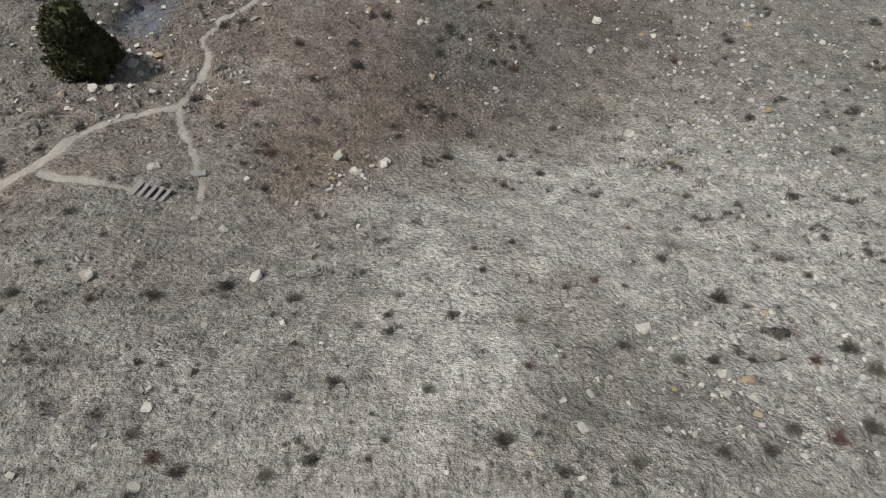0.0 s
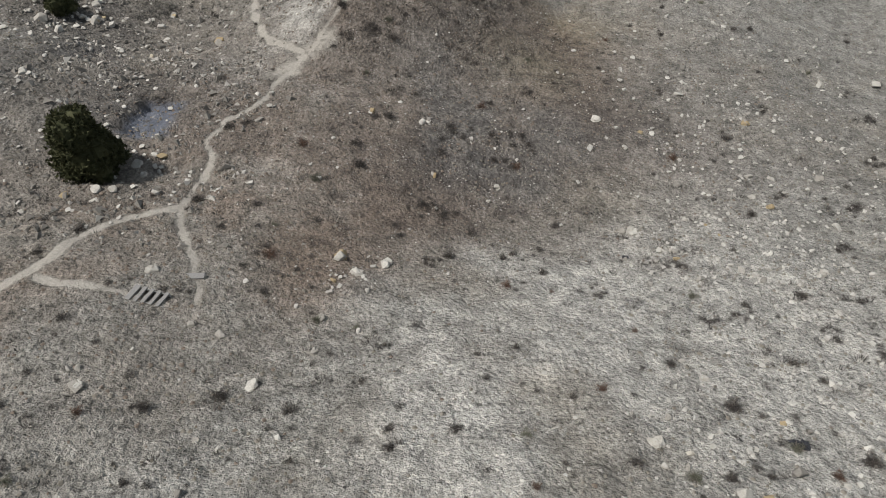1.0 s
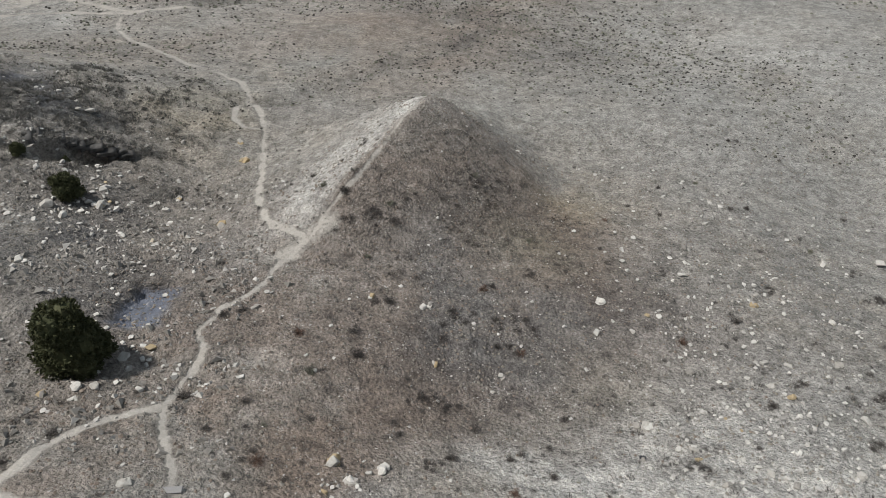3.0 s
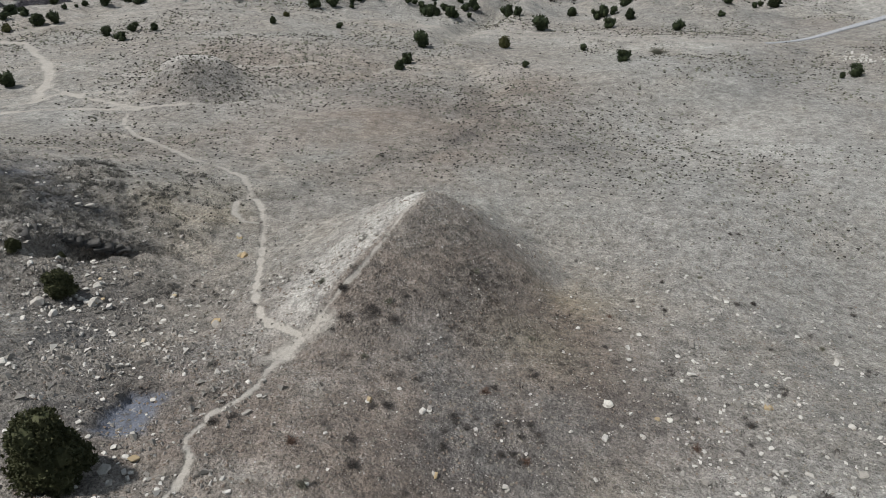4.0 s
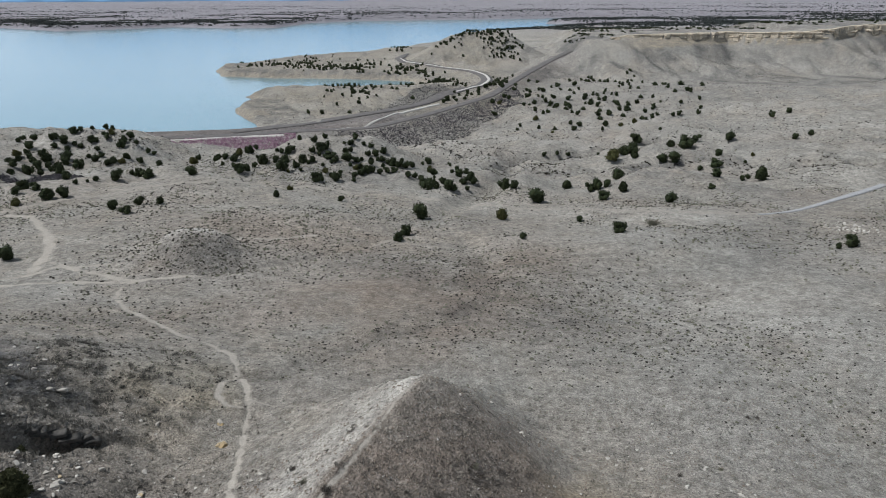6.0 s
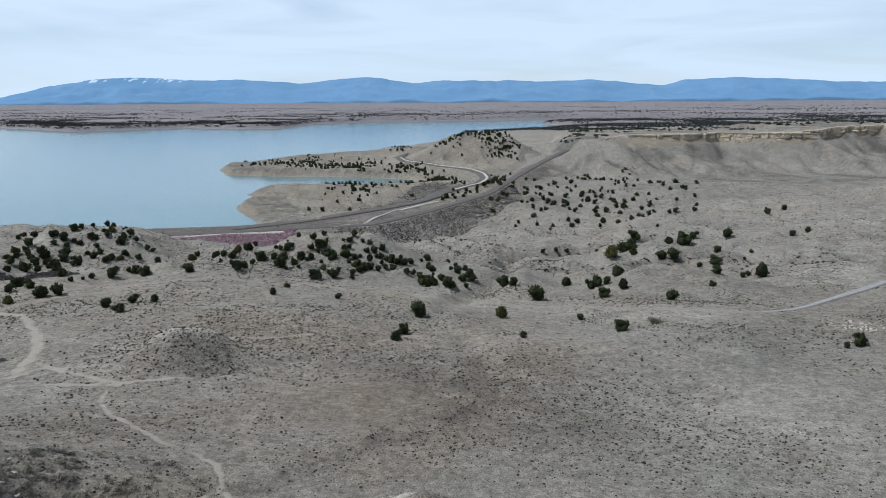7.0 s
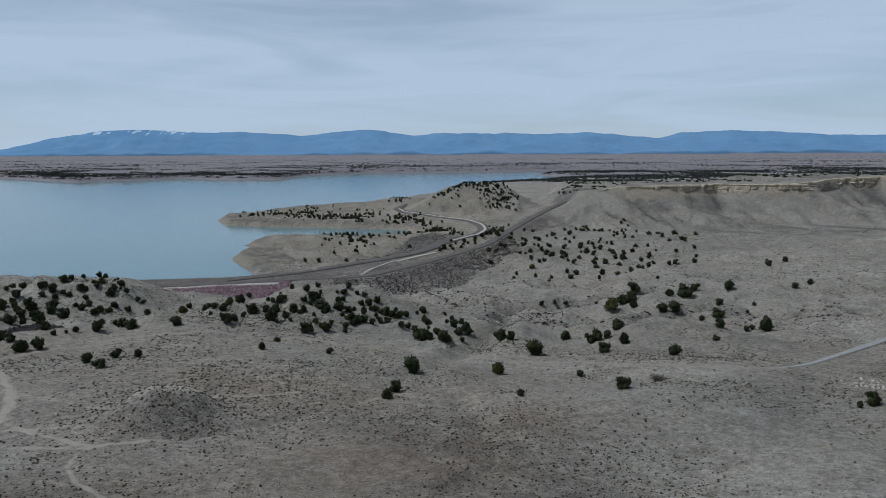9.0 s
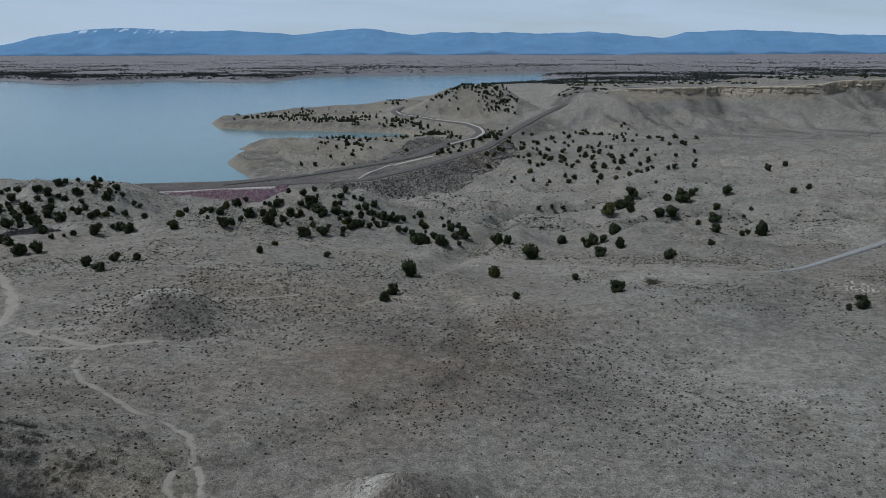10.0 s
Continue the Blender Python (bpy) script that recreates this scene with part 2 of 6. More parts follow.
def soft_max(a, b, k):
    h = np.clip(0.5 + 0.5 * (a - b) / k, 0, 1)
    return b + (a - b) * h + k * h * (1 - h)


def bump(x, y, cx, cy, sx, sy, turn):
    c, s = math.cos(math.radians(turn)), math.sin(math.radians(turn))
    u, v = (c * (x - cx) + s * (y - cy)) / sx, (c * (y - cy) - s * (x - cx)) / sy
    return np.exp(-0.5 * (u * u + v * v))


def hash2(i, j, seed):
    v = np.sin(i * 127.1 + j * 311.7 + seed * 74.7) * 43758.5453
    return v - np.floor(v)


def value_noise(x, y, seed):
    i, j = np.floor(x), np.floor(y)
    u, v = x - i, y - j
    u, v = u * u * (3 - 2 * u), v * v * (3 - 2 * v)
    a, b = hash2(i, j, seed), hash2(i + 1, j, seed)
    c, d = hash2(i, j + 1, seed), hash2(i + 1, j + 1, seed)
    return (a + (b - a) * u) * (1 - v) + (c + (d - c) * u) * v - 0.5


def fbm(x, y, size, seed, octaves=4):
    total, gain = 0, 1.0
    for n in range(octaves):
        total = total + gain * value_noise(x / size + 17.3 * n, y / size - 9.1 * n, seed + n)
        size, gain = size / 2.03, gain * 0.5
    return total


# swells and hollows: x, y, half-widths, turn, rise
SLOPE = [(8.7, 4.5, 6.7, 8.7, 79, 2.6), (-30.9, 9.5, 50, 29.6, 145, 2.8), (2.7, 29.8, 6.2, 10.5, 115, -2.6),
         (72, 29.6, 29, 8.6, 19, 3.0), (-33, 39.5, 5.2, 5.2, 150, 2.1), (-1, 2.6, 19.4, 35, 42, 3.7),
         (-7.7, 15.9, 5, 5, 31, -1.3), (9.1, 11.7, 5, 6.7, 14, -0.9), (18.2, 41.3, 10.7, 15.4, 176, -1.3),
         (-18.3, 30, 5, 5, 141, -0.9)]
FLATS = [(-63.6, 70.6, 17.1, 19.3, 111, 5.3), (14, 72, 9, 8, 20, -1.6), (45.8, 65.6, 11.8, 7.9, 65, -3.0),
         (36.2, 120.4, 13.3, 12.5, 132, -2.9), (-26.8, 63.3, 6.8, 9.2, 19, -2.3), (-69.7, 71.5, 25, 16, 1, 4.9),
         (-51, 142, 9, 6, 20, 3.6), (-31, 176, 22, 9, 10, 1.5), (50, 158, 14, 8, 12, 2.2)]
VALLEY = [(-11.4, 399, 82, 110, 40, -1.2), (110.6, 311.6, 380, 143, 54, -7.1), (-63, 396, 66, 40, 4, -9.4),
          (-180, 327, 37, 30, 14, 5.0), (-150, 313, 20, 13, 10, 8.0), (-176, 302, 22, 32, 0, -8.0), (-117, 312, 11, 20, 0, -4.0), (-97, 300, 12, 14, 0, -4.5), (-40, 284, 24, 13, 0, 3.2), (-118, 262, 26, 16, 30, -3.5), (-8, 405, 36, 20, 30, -7.0), (-104, 330, 26, 15, 0, -6.5), (125, 563, 57, 122, 68, 8.7),
          (-50, 287, 56, 29, 85, 5.3), (-28, 352, 56, 123, 39, -4.7)]

# gullies: x, y
GULLY = [(100, 334, 0), (80, 322, 0), (62, 316, 0), (45, 312, 0), (29, 311, 0), (17, 316, 0), (4, 331, 0), (-8, 360, 0), (-20, 400, 0)]
DRAIN = [(-9, 172, 0), (0, 192, 0), (8, 215, 0), (15, 227, 0), (20, 243, 0), (27, 275, 0), (29, 311, 0)]
SIDE_GULLY = [(190, 250, 0), (140, 262, 0), (100, 274, 0), (70, 270, 0), (42, 270, 0), (26, 290, 0)]

# the lake's shore, all round: x, y
SHORE = [(-900, 430), (-400, 418), (-177, 417), (-146, 423), (-112, 432), (-120, 455), (-129, 470), (-145, 500),
         (-153, 527), (-144, 540), (-148, 560), (-163, 588), (-150, 600), (-142, 630), (-122, 652), (-88, 650), (-52, 656),
         (-26, 672), (-30, 692), (-62, 704), (-88, 713), (-130, 725), (-177, 727), (-229, 747), (-252, 800), (-262, 855), (-234, 880), (-191, 942),
         (-122, 1000), (-70, 1082), (-10, 1250), (40, 1480), (98, 1590), (165, 1600), (235, 1680), (360, 1890), (523, 1935), (690, 1950), (706, 2069),
         (532, 2090), (406, 2148), (310, 2290), (421, 2400), (622, 2425), (919, 2440), (1169, 2490), (1250, 2640), (938, 2790),
         (513, 2900), (246, 2760), (0, 2700), (-281, 2640), (-439, 2444)]
FAR_SHORE = [(-465, 2041), (-590, 2019), (-778, 2136), (-866, 2021), (-991, 1889), (-1205, 2073), (-1409, 2239),
             (-2200, 2400), (-3400, 2300), (-3400, 700)]
LAKE = SHORE + FAR_SHORE
# the dam and the embankment that runs on from it into the cut: x, y, height of the crest
DAM = [(-420, 388, 4), (-175, 384, 4), (-120, 390, 4), (-75, 404, 4.5), (-58, 404, 5), (-42, 404, 5.5), (-10, 443, 7),
       (32, 504, 10), (65, 600, 14), (97, 670, 20), (124, 722, 25)]
DAM_CREST = [(-420, 398, 4.2), (-175, 396, 4.2), (-120, 403, 4.5), (-80, 417, 5.2), (-55, 428, 6.0), (-36, 445, 7.0)]
# the road round the headland and down behind the embankment: x, y, height
UPPER_ROAD = [(-45, 916, 10), (-52, 842, 10), (-43, 789, 10), (-6, 734, 10), (26, 692, 10), (36, 651, 10), (37, 610, 10),
              (30, 574, 10), (7, 536, 9), (-17, 483, 8), (-38, 459, 7.5), (-61, 441, 6.5), (-82, 424, 5.5), (-120, 402, 4.6)]
# the mesa's rim: x, y, height of the rim
RIM = [(196, 1100, 34), (160, 900, 35), (142, 780, 36), (128, 668, 37), (165, 664, 42.5), (219, 672, 44), (262, 688, 44), (300, 676, 44), (330, 664, 45), (352, 668, 47.5), (380, 690, 49),
       (430, 700, 50), (470, 640, 50), (560, 560, 49), (760, 540, 48), (1200, 700, 48)]


def lake_side(x, y):
    """Distance to the lake's shore, negative on the water."""
    best, inside = np.full(np.shape(x), 1e9), np.zeros(np.shape(x), bool)
    for a, b in zip(LAKE, LAKE[1:] + LAKE[:1]):
        best = np.minimum(best, seg_dist(x, y, a, b)[0])
        if a[1] != b[1]:
            cross = (a[1] > y) != (b[1] > y)
            inside ^= cross & (x < a[0] + (y - a[1]) * (b[0] - a[0]) / (b[1] - a[1]))
    return np.where(inside, -best, best)


def rim_out(x, y):
    """How far a place lies out from the mesa's uneven rim, negative on its top, and the rim's height there."""
    d, rim = line_dist(x, y, RIM)
    edge = np.interp(np.clip(x, 128, 1200), [p[0] for p in RIM[3:]], [p[1] for p in RIM[3:]])
    west = np.interp(y, [668, 780, 900, 1100], [128, 142, 160, 196])
    side = np.where((y > edge) & (x > west), 1.0, -1.0)
    return -side * d + 7 * fbm(x, y, 34, 61, 4), rim


def ground(x, y):
    x, y = np.asarray(x, float), np.asarray(y, float)
    fx, fy = np.clip(x, -420, 420), np.clip(y, -160, 640)
    fall = np.exp(-(fy + 20) / 45)
    z = 39.65 - 0.0202 * fx - 0.0625 * fy + 16.36 * np.minimum(fall, 2.2) + 1.21e-4 * fx * fy
    z = z - 0.048 * fx * np.minimum(np.exp(-(fy + 20) / 60), 1.6)
    for cx, cy, sx, sy, turn, rise in SLOPE + FLATS + VALLEY:
        z = z + rise * bump(x, y, cx, cy, sx, sy, turn)
    # the pointed hill: a crest with straight flanks, steeper round its high end
    d, t = seg_dist(x, y, (-8.5, 54), (-1.5, 66.4))
    along = ((x + 8.5) * 7 + (y - 54) * 12.4) / 202.8
    right = ((x + 8.5) * 12.4 - (y - 54) * 7) / 14.24
    flank = 0.52 + 0.16 * step(0.45, 1.0, along) * step(-3, 3, right) + 0.16 * step(1.0, 1.4, along)
    d = d * (1 + 0.12 * fbm(x, y, 6, 3, 3))
    z = soft_max(z, 41.3 + 1.0 * t - flank * d, 2.0)
    # the small knoll's worn brow and the shallow wash behind the hill
    wash, _ = line_dist(x, y, [(-32, 104, 0), (-14, 113, 0), (2, 125, 0), (10, 140, 0), (6, 160, 0)])
    z = z - 0.9 * np.exp(-(wash / 3.5) ** 2)
    # the knoll: a flat worn brow and a steeper face towards the slope
    d = np.hypot((x + 49) / 1.25, y - 142.5 + 0.12 * (x + 49)) * (1 + 0.22 * fbm(x, y, 7, 4, 3))
    z = z + 2.2 * (1 - step(3.0, 9.0, d))
    # a narrow brushy wash on the flat below the hill
    wash, _ = line_dist(x, y, [(-26, 84, 0), (-19.5, 85.5, 0), (-16, 92, 0), (-7.5, 102, 0), (2, 110, 0), (9, 122, 0)])
    z = z - 0.8 * np.exp(-(np.abs(wash + 1.6 * fbm(x, y, 6, 15, 3)) / 1.9) ** 2)
    scarp, _ = line_dist(x, y, [(-44, 131, 0), (-34, 138.5, 0), (-24, 149, 0), (-16, 157, 0)])
    z = z - 0.8 * np.exp(-(np.abs(scarp + 0.8 * fbm(x, y, 6, 16, 3)) / 1.6) ** 2)
    # gullies that run down to the valley
    wander = 5 * fbm(x, y, 22, 8, 3)
    gully, _ = line_dist(x, y, GULLY)
    z = z - 4.5 * np.exp(-(np.abs(gully + wander) / 6) ** 2.5)
    drain, _ = line_dist(x, y, DRAIN)
    z = z - 2.6 * step(168, 200, y) * np.exp(-(np.abs(drain + 0.5 * wander) / 4.5) ** 2.5)
    low, _ = line_dist(x, y, SIDE_GULLY)
    z = z - 2.8 * np.exp(-(np.abs(low + wander) / 7) ** 2)
    # the dug hollow under the bank, with its steep back wall
    d, t = seg_dist(x, y, (-40.5, 61.5), (-33.0, 66.0))
    cut = step(-0.35, 0.35, (y - 63.2) - 0.6 * (x + 37) + 1.5 * fbm(x, y, 3.0, 5, 3))
    front = np.maximum(0, (63.2 - y) + 0.6 * (x + 37)) * (1 + 1.0 * fbm(x, y, 2.6, 12, 2))
    along = (x + 40.5 + 2.6 * fbm(x, y, 3.0, 6, 3)) / 8.5
    z = z - 2.8 * (1 - cut) * np.exp(-(front / 1.7) ** 2) * step(0, 0.25, along) * step(0, 0.35, 1 - along)
    z = z + 0.9 * cut * np.exp(-(d / 3.5) ** 2)
    # broken shale steps on the dark bank
    bank = bump(x, y, -45, 71, 10, 7.5, -15)
    z = z + bank * (1.3 * fbm(x, 1.5 * y, 5.0, 17, 3) + 0.9 * np.abs(fbm(x, 1.8 * y, 2.4, 18, 3)) - 0.2)
    # the washed-out hole beside the path: an undercut left edge, a bare floor that climbs to the path
    u, v = x + 20.7 + 0.5 * fbm(x, y, 1.6, 7, 2), y - 38.2 + 0.5 * fbm(x, y, 1.6, 11, 2)
    z = z - 1.0 * step(-2.2, -1.0, u) * step(2.4, -0.6, u) * step(-3.2, -1.0, v) * step(3.2, 2.4, v)
    # broken ledges on the rocky ground left of the path
    rough = step(-10, -18, x + 0.1 * (y - 40)) * step(24, 30, y) * (1 - step(60, 70, y))
    z = z + rough * (0.5 * fbm(x, 1.6 * y, 3.0, 13, 3) + 0.35 * np.abs(fbm(x, 2 * y, 1.5, 14, 2)))
    # rills and low spurs over the valley's slopes
    rill = step(185, 240, y) * (1 - step(440, 520, y))
    z = z + rill * (9.0 * np.abs(fbm(x + 0.3 * y, 0.8 * y, 46, 9, 4)) + 3.2 * np.abs(fbm(x, y, 13, 10, 3)) - 2.4)
    # banks and swells at a larger and a smaller size, fading with size
    far = step(60, 240, y)
    z = z + far * (3.0 * fbm(x, y, 70, 21, 3) + 2.0 * fbm(x, y, 19, 23, 3))
    u, v = x / 0.62 + 0.8 * fbm(x, y, 1.3, 43, 2), y / 0.62 + 0.8 * fbm(x, y, 1.3, 44, 2)
    near, i0, j0 = np.full(np.shape(x), 9.0), np.floor(u), np.floor(v)
    for di in (-1, 0, 1):
        for dj in (-1, 0, 1):
            near = np.minimum(near, (i0 + di + hash2(i0 + di, j0 + dj, 3) - u) ** 2 + (j0 + dj + hash2(i0 + di, j0 + dj, 5) - v) ** 2)
    z = z + (1 - step(70, 120, y)) * 0.11 * np.maximum(0.42 - near, 0) * np.clip(1 + 1.6 * fbm(x, y, 5, 47, 2), 0.2, 1.8)
    z = z + (1 - 0.5 * far) * (0.5 * fbm(x, y, 9, 31, 3) + 0.20 * fbm(x, y, 1.7, 37, 2)) + (1 - far) * 0.15 * fbm(x, y, 0.75, 39, 2)
    # the graded bed of the gravel road
    d, level = line_dist(x, y, [(70, 183, 21.6), (82, 183, 21.4), (96, 190, 20.8), (109, 199, 20.3), (121, 209, 19.4), (133, 220, 18.5), (160, 244, 17.0)])
    z = z + (level - z) * np.exp(-(d / 7) ** 2)
    # beyond the valley: low ground towards the lake, the knob, the mesa, the plain
    back = step(440, 600, y - 0.12 * x)
    low = 8 + 2.6 * fbm(x, y, 110, 41, 3) + 1.4 * fbm(x, y, 26, 45, 2)
    low = low + step(30, 120, x) * 2 + step(100, 400, x) * 2
    low = low + 5 * bump(x, y, -100, 545, 40, 40, 0) - 5.0 * bump(x, y, -170, 815, 90, 60, 0) + 7 * bump(x, y, -22, 533, 36, 15, 55)
    cove = 0.6 + 0.115 * np.abs(y - 652) + 0.2 * np.maximum(x + 20, 0)
    low = np.where(y > 560, np.minimum(low, cove), low)
    z = z * (1 - back) + low * back
    # rills that run down the headlands
    rill = step(440, 480, y) * (1 - step(900, 1000, y)) * step(160, 60, x)
    z = z + rill * (4.5 * np.abs(fbm(x + 0.4 * y, 0.35 * y, 17, 57, 3)) - 0.9)
    # the knob between lake and mesa
    d, t = seg_dist(x, y, (8, 800), (66, 792))
    knob = 41.0 + 2.0 * fbm(x, y, 30, 51, 2) - 0.50 * np.minimum(d, 36) - 0.42 * np.maximum(d - 36, 0) - (12 * np.abs(fbm(x, y, 30, 53, 4)) + 5 * np.abs(fbm(x, y, 9, 54, 2))) * step(4, 36, d)
    z = soft_max(z, np.where(y > 560, knob, -50), 5)
    d, t = seg_dist(x, y, (-70, 955), (-30, 960))
    z = soft_max(z, np.where(y > 700, 15 + 2 * fbm(x, y, 30, 55, 2) - 0.4 * np.maximum(d - 8, 0), -50), 3)
    # the mesa: flat top, a cap of sheer rock, then spurs of scree
    out, rim = rim_out(x, y)
    drop = np.maximum(out, 0)
    spur = 1 + 0.7 * fbm(x, 0.35 * y, 55, 63, 4)
    cap = 8.5 * step(60, 240, x - 60) + 1.5
    ribs = np.abs(fbm(x + 0.35 * y, 0.28 * y, 34, 67, 4)) + 0.6 * np.abs(fbm(x + 0.5 * y, 0.25 * y, 13, 69, 3)) + 0.25 * np.abs(fbm(x + 0.6 * y, 0.3 * y, 5, 70, 2))
    scree = rim - cap * step(0, 4, out) - 0.52 * np.maximum(drop - 4, 0) * spur + 0.0018 * np.minimum(drop, 140) ** 2
    scree = scree - 15 * ribs * step(4, 30, drop) * (1 - 0.8 * step(60, 120, drop))
    top = rim + 1.5 * fbm(x, y, 60, 65, 3) - 0.12 * np.maximum(-out - 110, 0)
    mesa = np.where(out > 0, scree, top)
    mesa = mesa - 0.35 * np.maximum(75 - x, 0)
    mesa = np.where((y > 430) & (drop < 170), mesa, -60)
    z = soft_max(z, mesa, 3)
    # the far plain climbs to the foot of the mountains
    plain = 9 + 5 * fbm(x, y, 420, 71, 4) + 3 * fbm(x, y, 90, 75, 3) + np.maximum(y - 2300, 0) * 0.0225 + 4
    far = step(1000, 1400, y)
    z = z * (1 - far) + plain * far
    # the road over the headland
    d, level = line_dist(x, y, UPPER_ROAD)
    z = np.clip(z, level - 0.25 * np.maximum(d - 4, 0) - 0.2, level + (0.55 + 0.9 * bump(x, y, -22, 515, 36, 24, 52)) * np.maximum(d - 4, 0) + 0.2)
    # the dam
    d, crest = line_dist(x, y, DAM)
    slope = np.where(lake_side(x, y) < 27 + 0.0 * d, 0.13, 0.42)
    bank = crest + 0.3 - np.where(y < 470, slope, 0.42) * np.maximum(d - 5, 0)
    cutting = np.minimum(z, crest + (0.6 + 0.9 * step(716, 726, y) * step(114, 124, x)) * np.maximum(d - 7, 0))
    z = z + (cutting - z) * step(500, 540, y)
    z = np.where(d < 60, np.maximum(z, bank), z)
    upstream = (y > np.interp(x, [p[0] for p in DAM], [p[1] for p in DAM])) & (x < -75) & (y < 436)
    z = np.where(upstream, np.minimum(z, bank + 0.1), z)
    z = np.where(d < 5, crest + 0.3, z)
    # the wide paved crest between the dam's road and the water
    d, level = line_dist(x, y, DAM_CREST)
    z = z + (level - z) * (1 - step(9, 14, d))
    # the shore
    s = lake_side(x, y) + 3.5 * fbm(x, y, 30, 81, 4) * step(480, 520, y)
    beach = np.where(s > 0, 0.2 * np.minimum(s, 2.5) + 1.1 * np.clip(s - 2.5, 0, 3.2) + 0.40 * np.maximum(s - 5.7, 0), 0.12 * s)
    near_lake = (y > 395) | (x < -600)
    return np.where(near_lake & (beach < z), np.maximum(beach, -8), z)

# ---- where things stand: x, y, and for things their width ----
TRAIL_HILL = [(-12.5, 20.1), (-12.5, 21.0), (-13.1, 22.0), (-13.4, 23.1), (-14.3, 24.7), (-15.3, 26.7), (-15.8, 28.4), (-15.8, 30.4), (-15.4, 32.3), (-15.2, 33.6), (-16.2, 35.4), (-15.6, 37.4), (-15.6, 38.3), (-13.7, 41.0), (-13.3, 44.6), (-12.4, 47.0), (-11.5, 48.7), (-10.4, 50.2), (-9.6, 51.6), (-8.1, 53.5), (-6.7, 56.4), (-5.1, 60.0), (-3.6, 64.5), (-2.1, 66.8)]
TRAIL_VALLEY = [(-11.8, 49.1), (-14.6, 50.8), (-15.8, 52.6), (-17.7, 57.3), (-18.7, 63.5), (-20.7, 72.4), (-21.5, 76.4), (-22.5, 80.0), (-25.2, 85.4), (-27.3, 90.2), (-31.8, 93.9), (-37.4, 97.6), (-42.9, 103.3), (-49.4, 108.7), (-54.5, 116.0), (-56.2, 122.1), (-54.9, 125.1), (-52.9, 126.6)]
TRAIL_LOOP = [(-25.2, 85.4), (-25.7, 80.7), (-25.0, 77.3), (-23.4, 75.7), (-21.5, 75.8)]
TRAIL_SIDE = [(-21.8, 77.6), (-17.7, 76.3), (-11.1, 68.9)]
TRAIL_STEPS = [(-21.9, 19.9), (-21.0, 21.1), (-20.3, 22.6), (-20.2, 23.8), (-19.6, 25.3), (-18.2, 27.0), (-15.8, 28.3)]
TRAIL_LOWER = [(-20.3, 20.8), (-19.0, 20.4), (-17.7, 20.4), (-15.9, 20.2), (-15.5, 20.1)]
TRACK_CROSS = [(-77.6, 121.1), (-70.8, 123.1), (-56.2, 124.4), (-52.8, 126.2), (-41.0, 131.0), (-32.1, 138.4), (-22.4, 148.9), (-12.3, 159.2)]
TRACK_FORK = [(-79.2, 123.9), (-75.2, 127.5), (-73.4, 132.1), (-62.9, 133.0)]
TRACK_WIDE = [(-108.2, 176.4), (-100.9, 173.5), (-90.7, 160.3), (-81.5, 145.8), (-78.0, 136.2), (-76.0, 129.4)]
TRACK_LINK = [(-75.5, 135.0), (-65.5, 129.1), (-55.5, 125.2)]
TRACK_KNOLL = [(-45.8, 144.8), (-44.6, 155.9), (-29.1, 160.3)]
DIRT_ROAD = [(-111.8, 177.9), (-106.8, 184.5), (-101.0, 193.6), (-86.4, 203.3), (-70.2, 208.5), (-59.8, 212.4), (-38.7, 215.7), (-22.9, 212.5), (-4.3, 209.0), (10.4, 201.1), (18.2, 198.8), (33.4, 194.6), (47.0, 186.8), (68.9, 185.1), (86.5, 184.6)]
GRAVEL_ROAD = [(81.9, 184.1), (88.3, 185.3), (94.4, 188.7), (104.1, 195.9), (118.4, 207.7), (141.3, 227.0)]
PALE_ROAD = [(-160.0, 379.0), (-137.5, 381.5), (-120.6, 385.7), (-103.1, 389.2), (-88.5, 393.0)]
PALE_ROAD_UP = [(-61.6, 401.2), (-53.0, 408.6), (-44.8, 422.6), (-37.1, 431.4), (-32.9, 443.7), (-28.5, 457.3), (-21.6, 465.3), (-12.6, 475.9), (-3.2, 491.5)]
JUNIPERS_A = [(-84.7, 136.6, 3.6), (-6, 184.5, 4.2), (-10.2, 159.3, 2.3), (-8.5, 164.8, 2.7), (15, 183.7, 3.9), (18.2, 161.4, 2), (34.9, 180.5, 1.9), (40.9, 164.1, 3.3), (90.8, 155.4, 3.2), (86.5, 153.4, 1.7), (65.1, 202.8, 4.1), (27.4, 208, 5.4), (19.7, 225.7, 2.9), (22.4, 222.1, 2.5), (42.2, 240.8, 4.3), (49.2, 228.1, 4.1), (52.5, 227.7, 2.6), (46.8, 207.4, 3.4), (47.3, 228, 3), (55.4, 219.5, 3.7), (59, 241.4, 4.8), (67.9, 283.8, 6.6), (77.5, 293.8, 5.9), (90.1, 334.5, 5), (76.7, 285.9, 3.8), (85.5, 277.6, 4.7), (89.4, 276, 5.1), (107.6, 317.8, 7), (114.4, 324.6, 4.4), (98, 307.9, 4.7), (127.7, 319.5, 4.7), (107.6, 279.2, 3.1)]
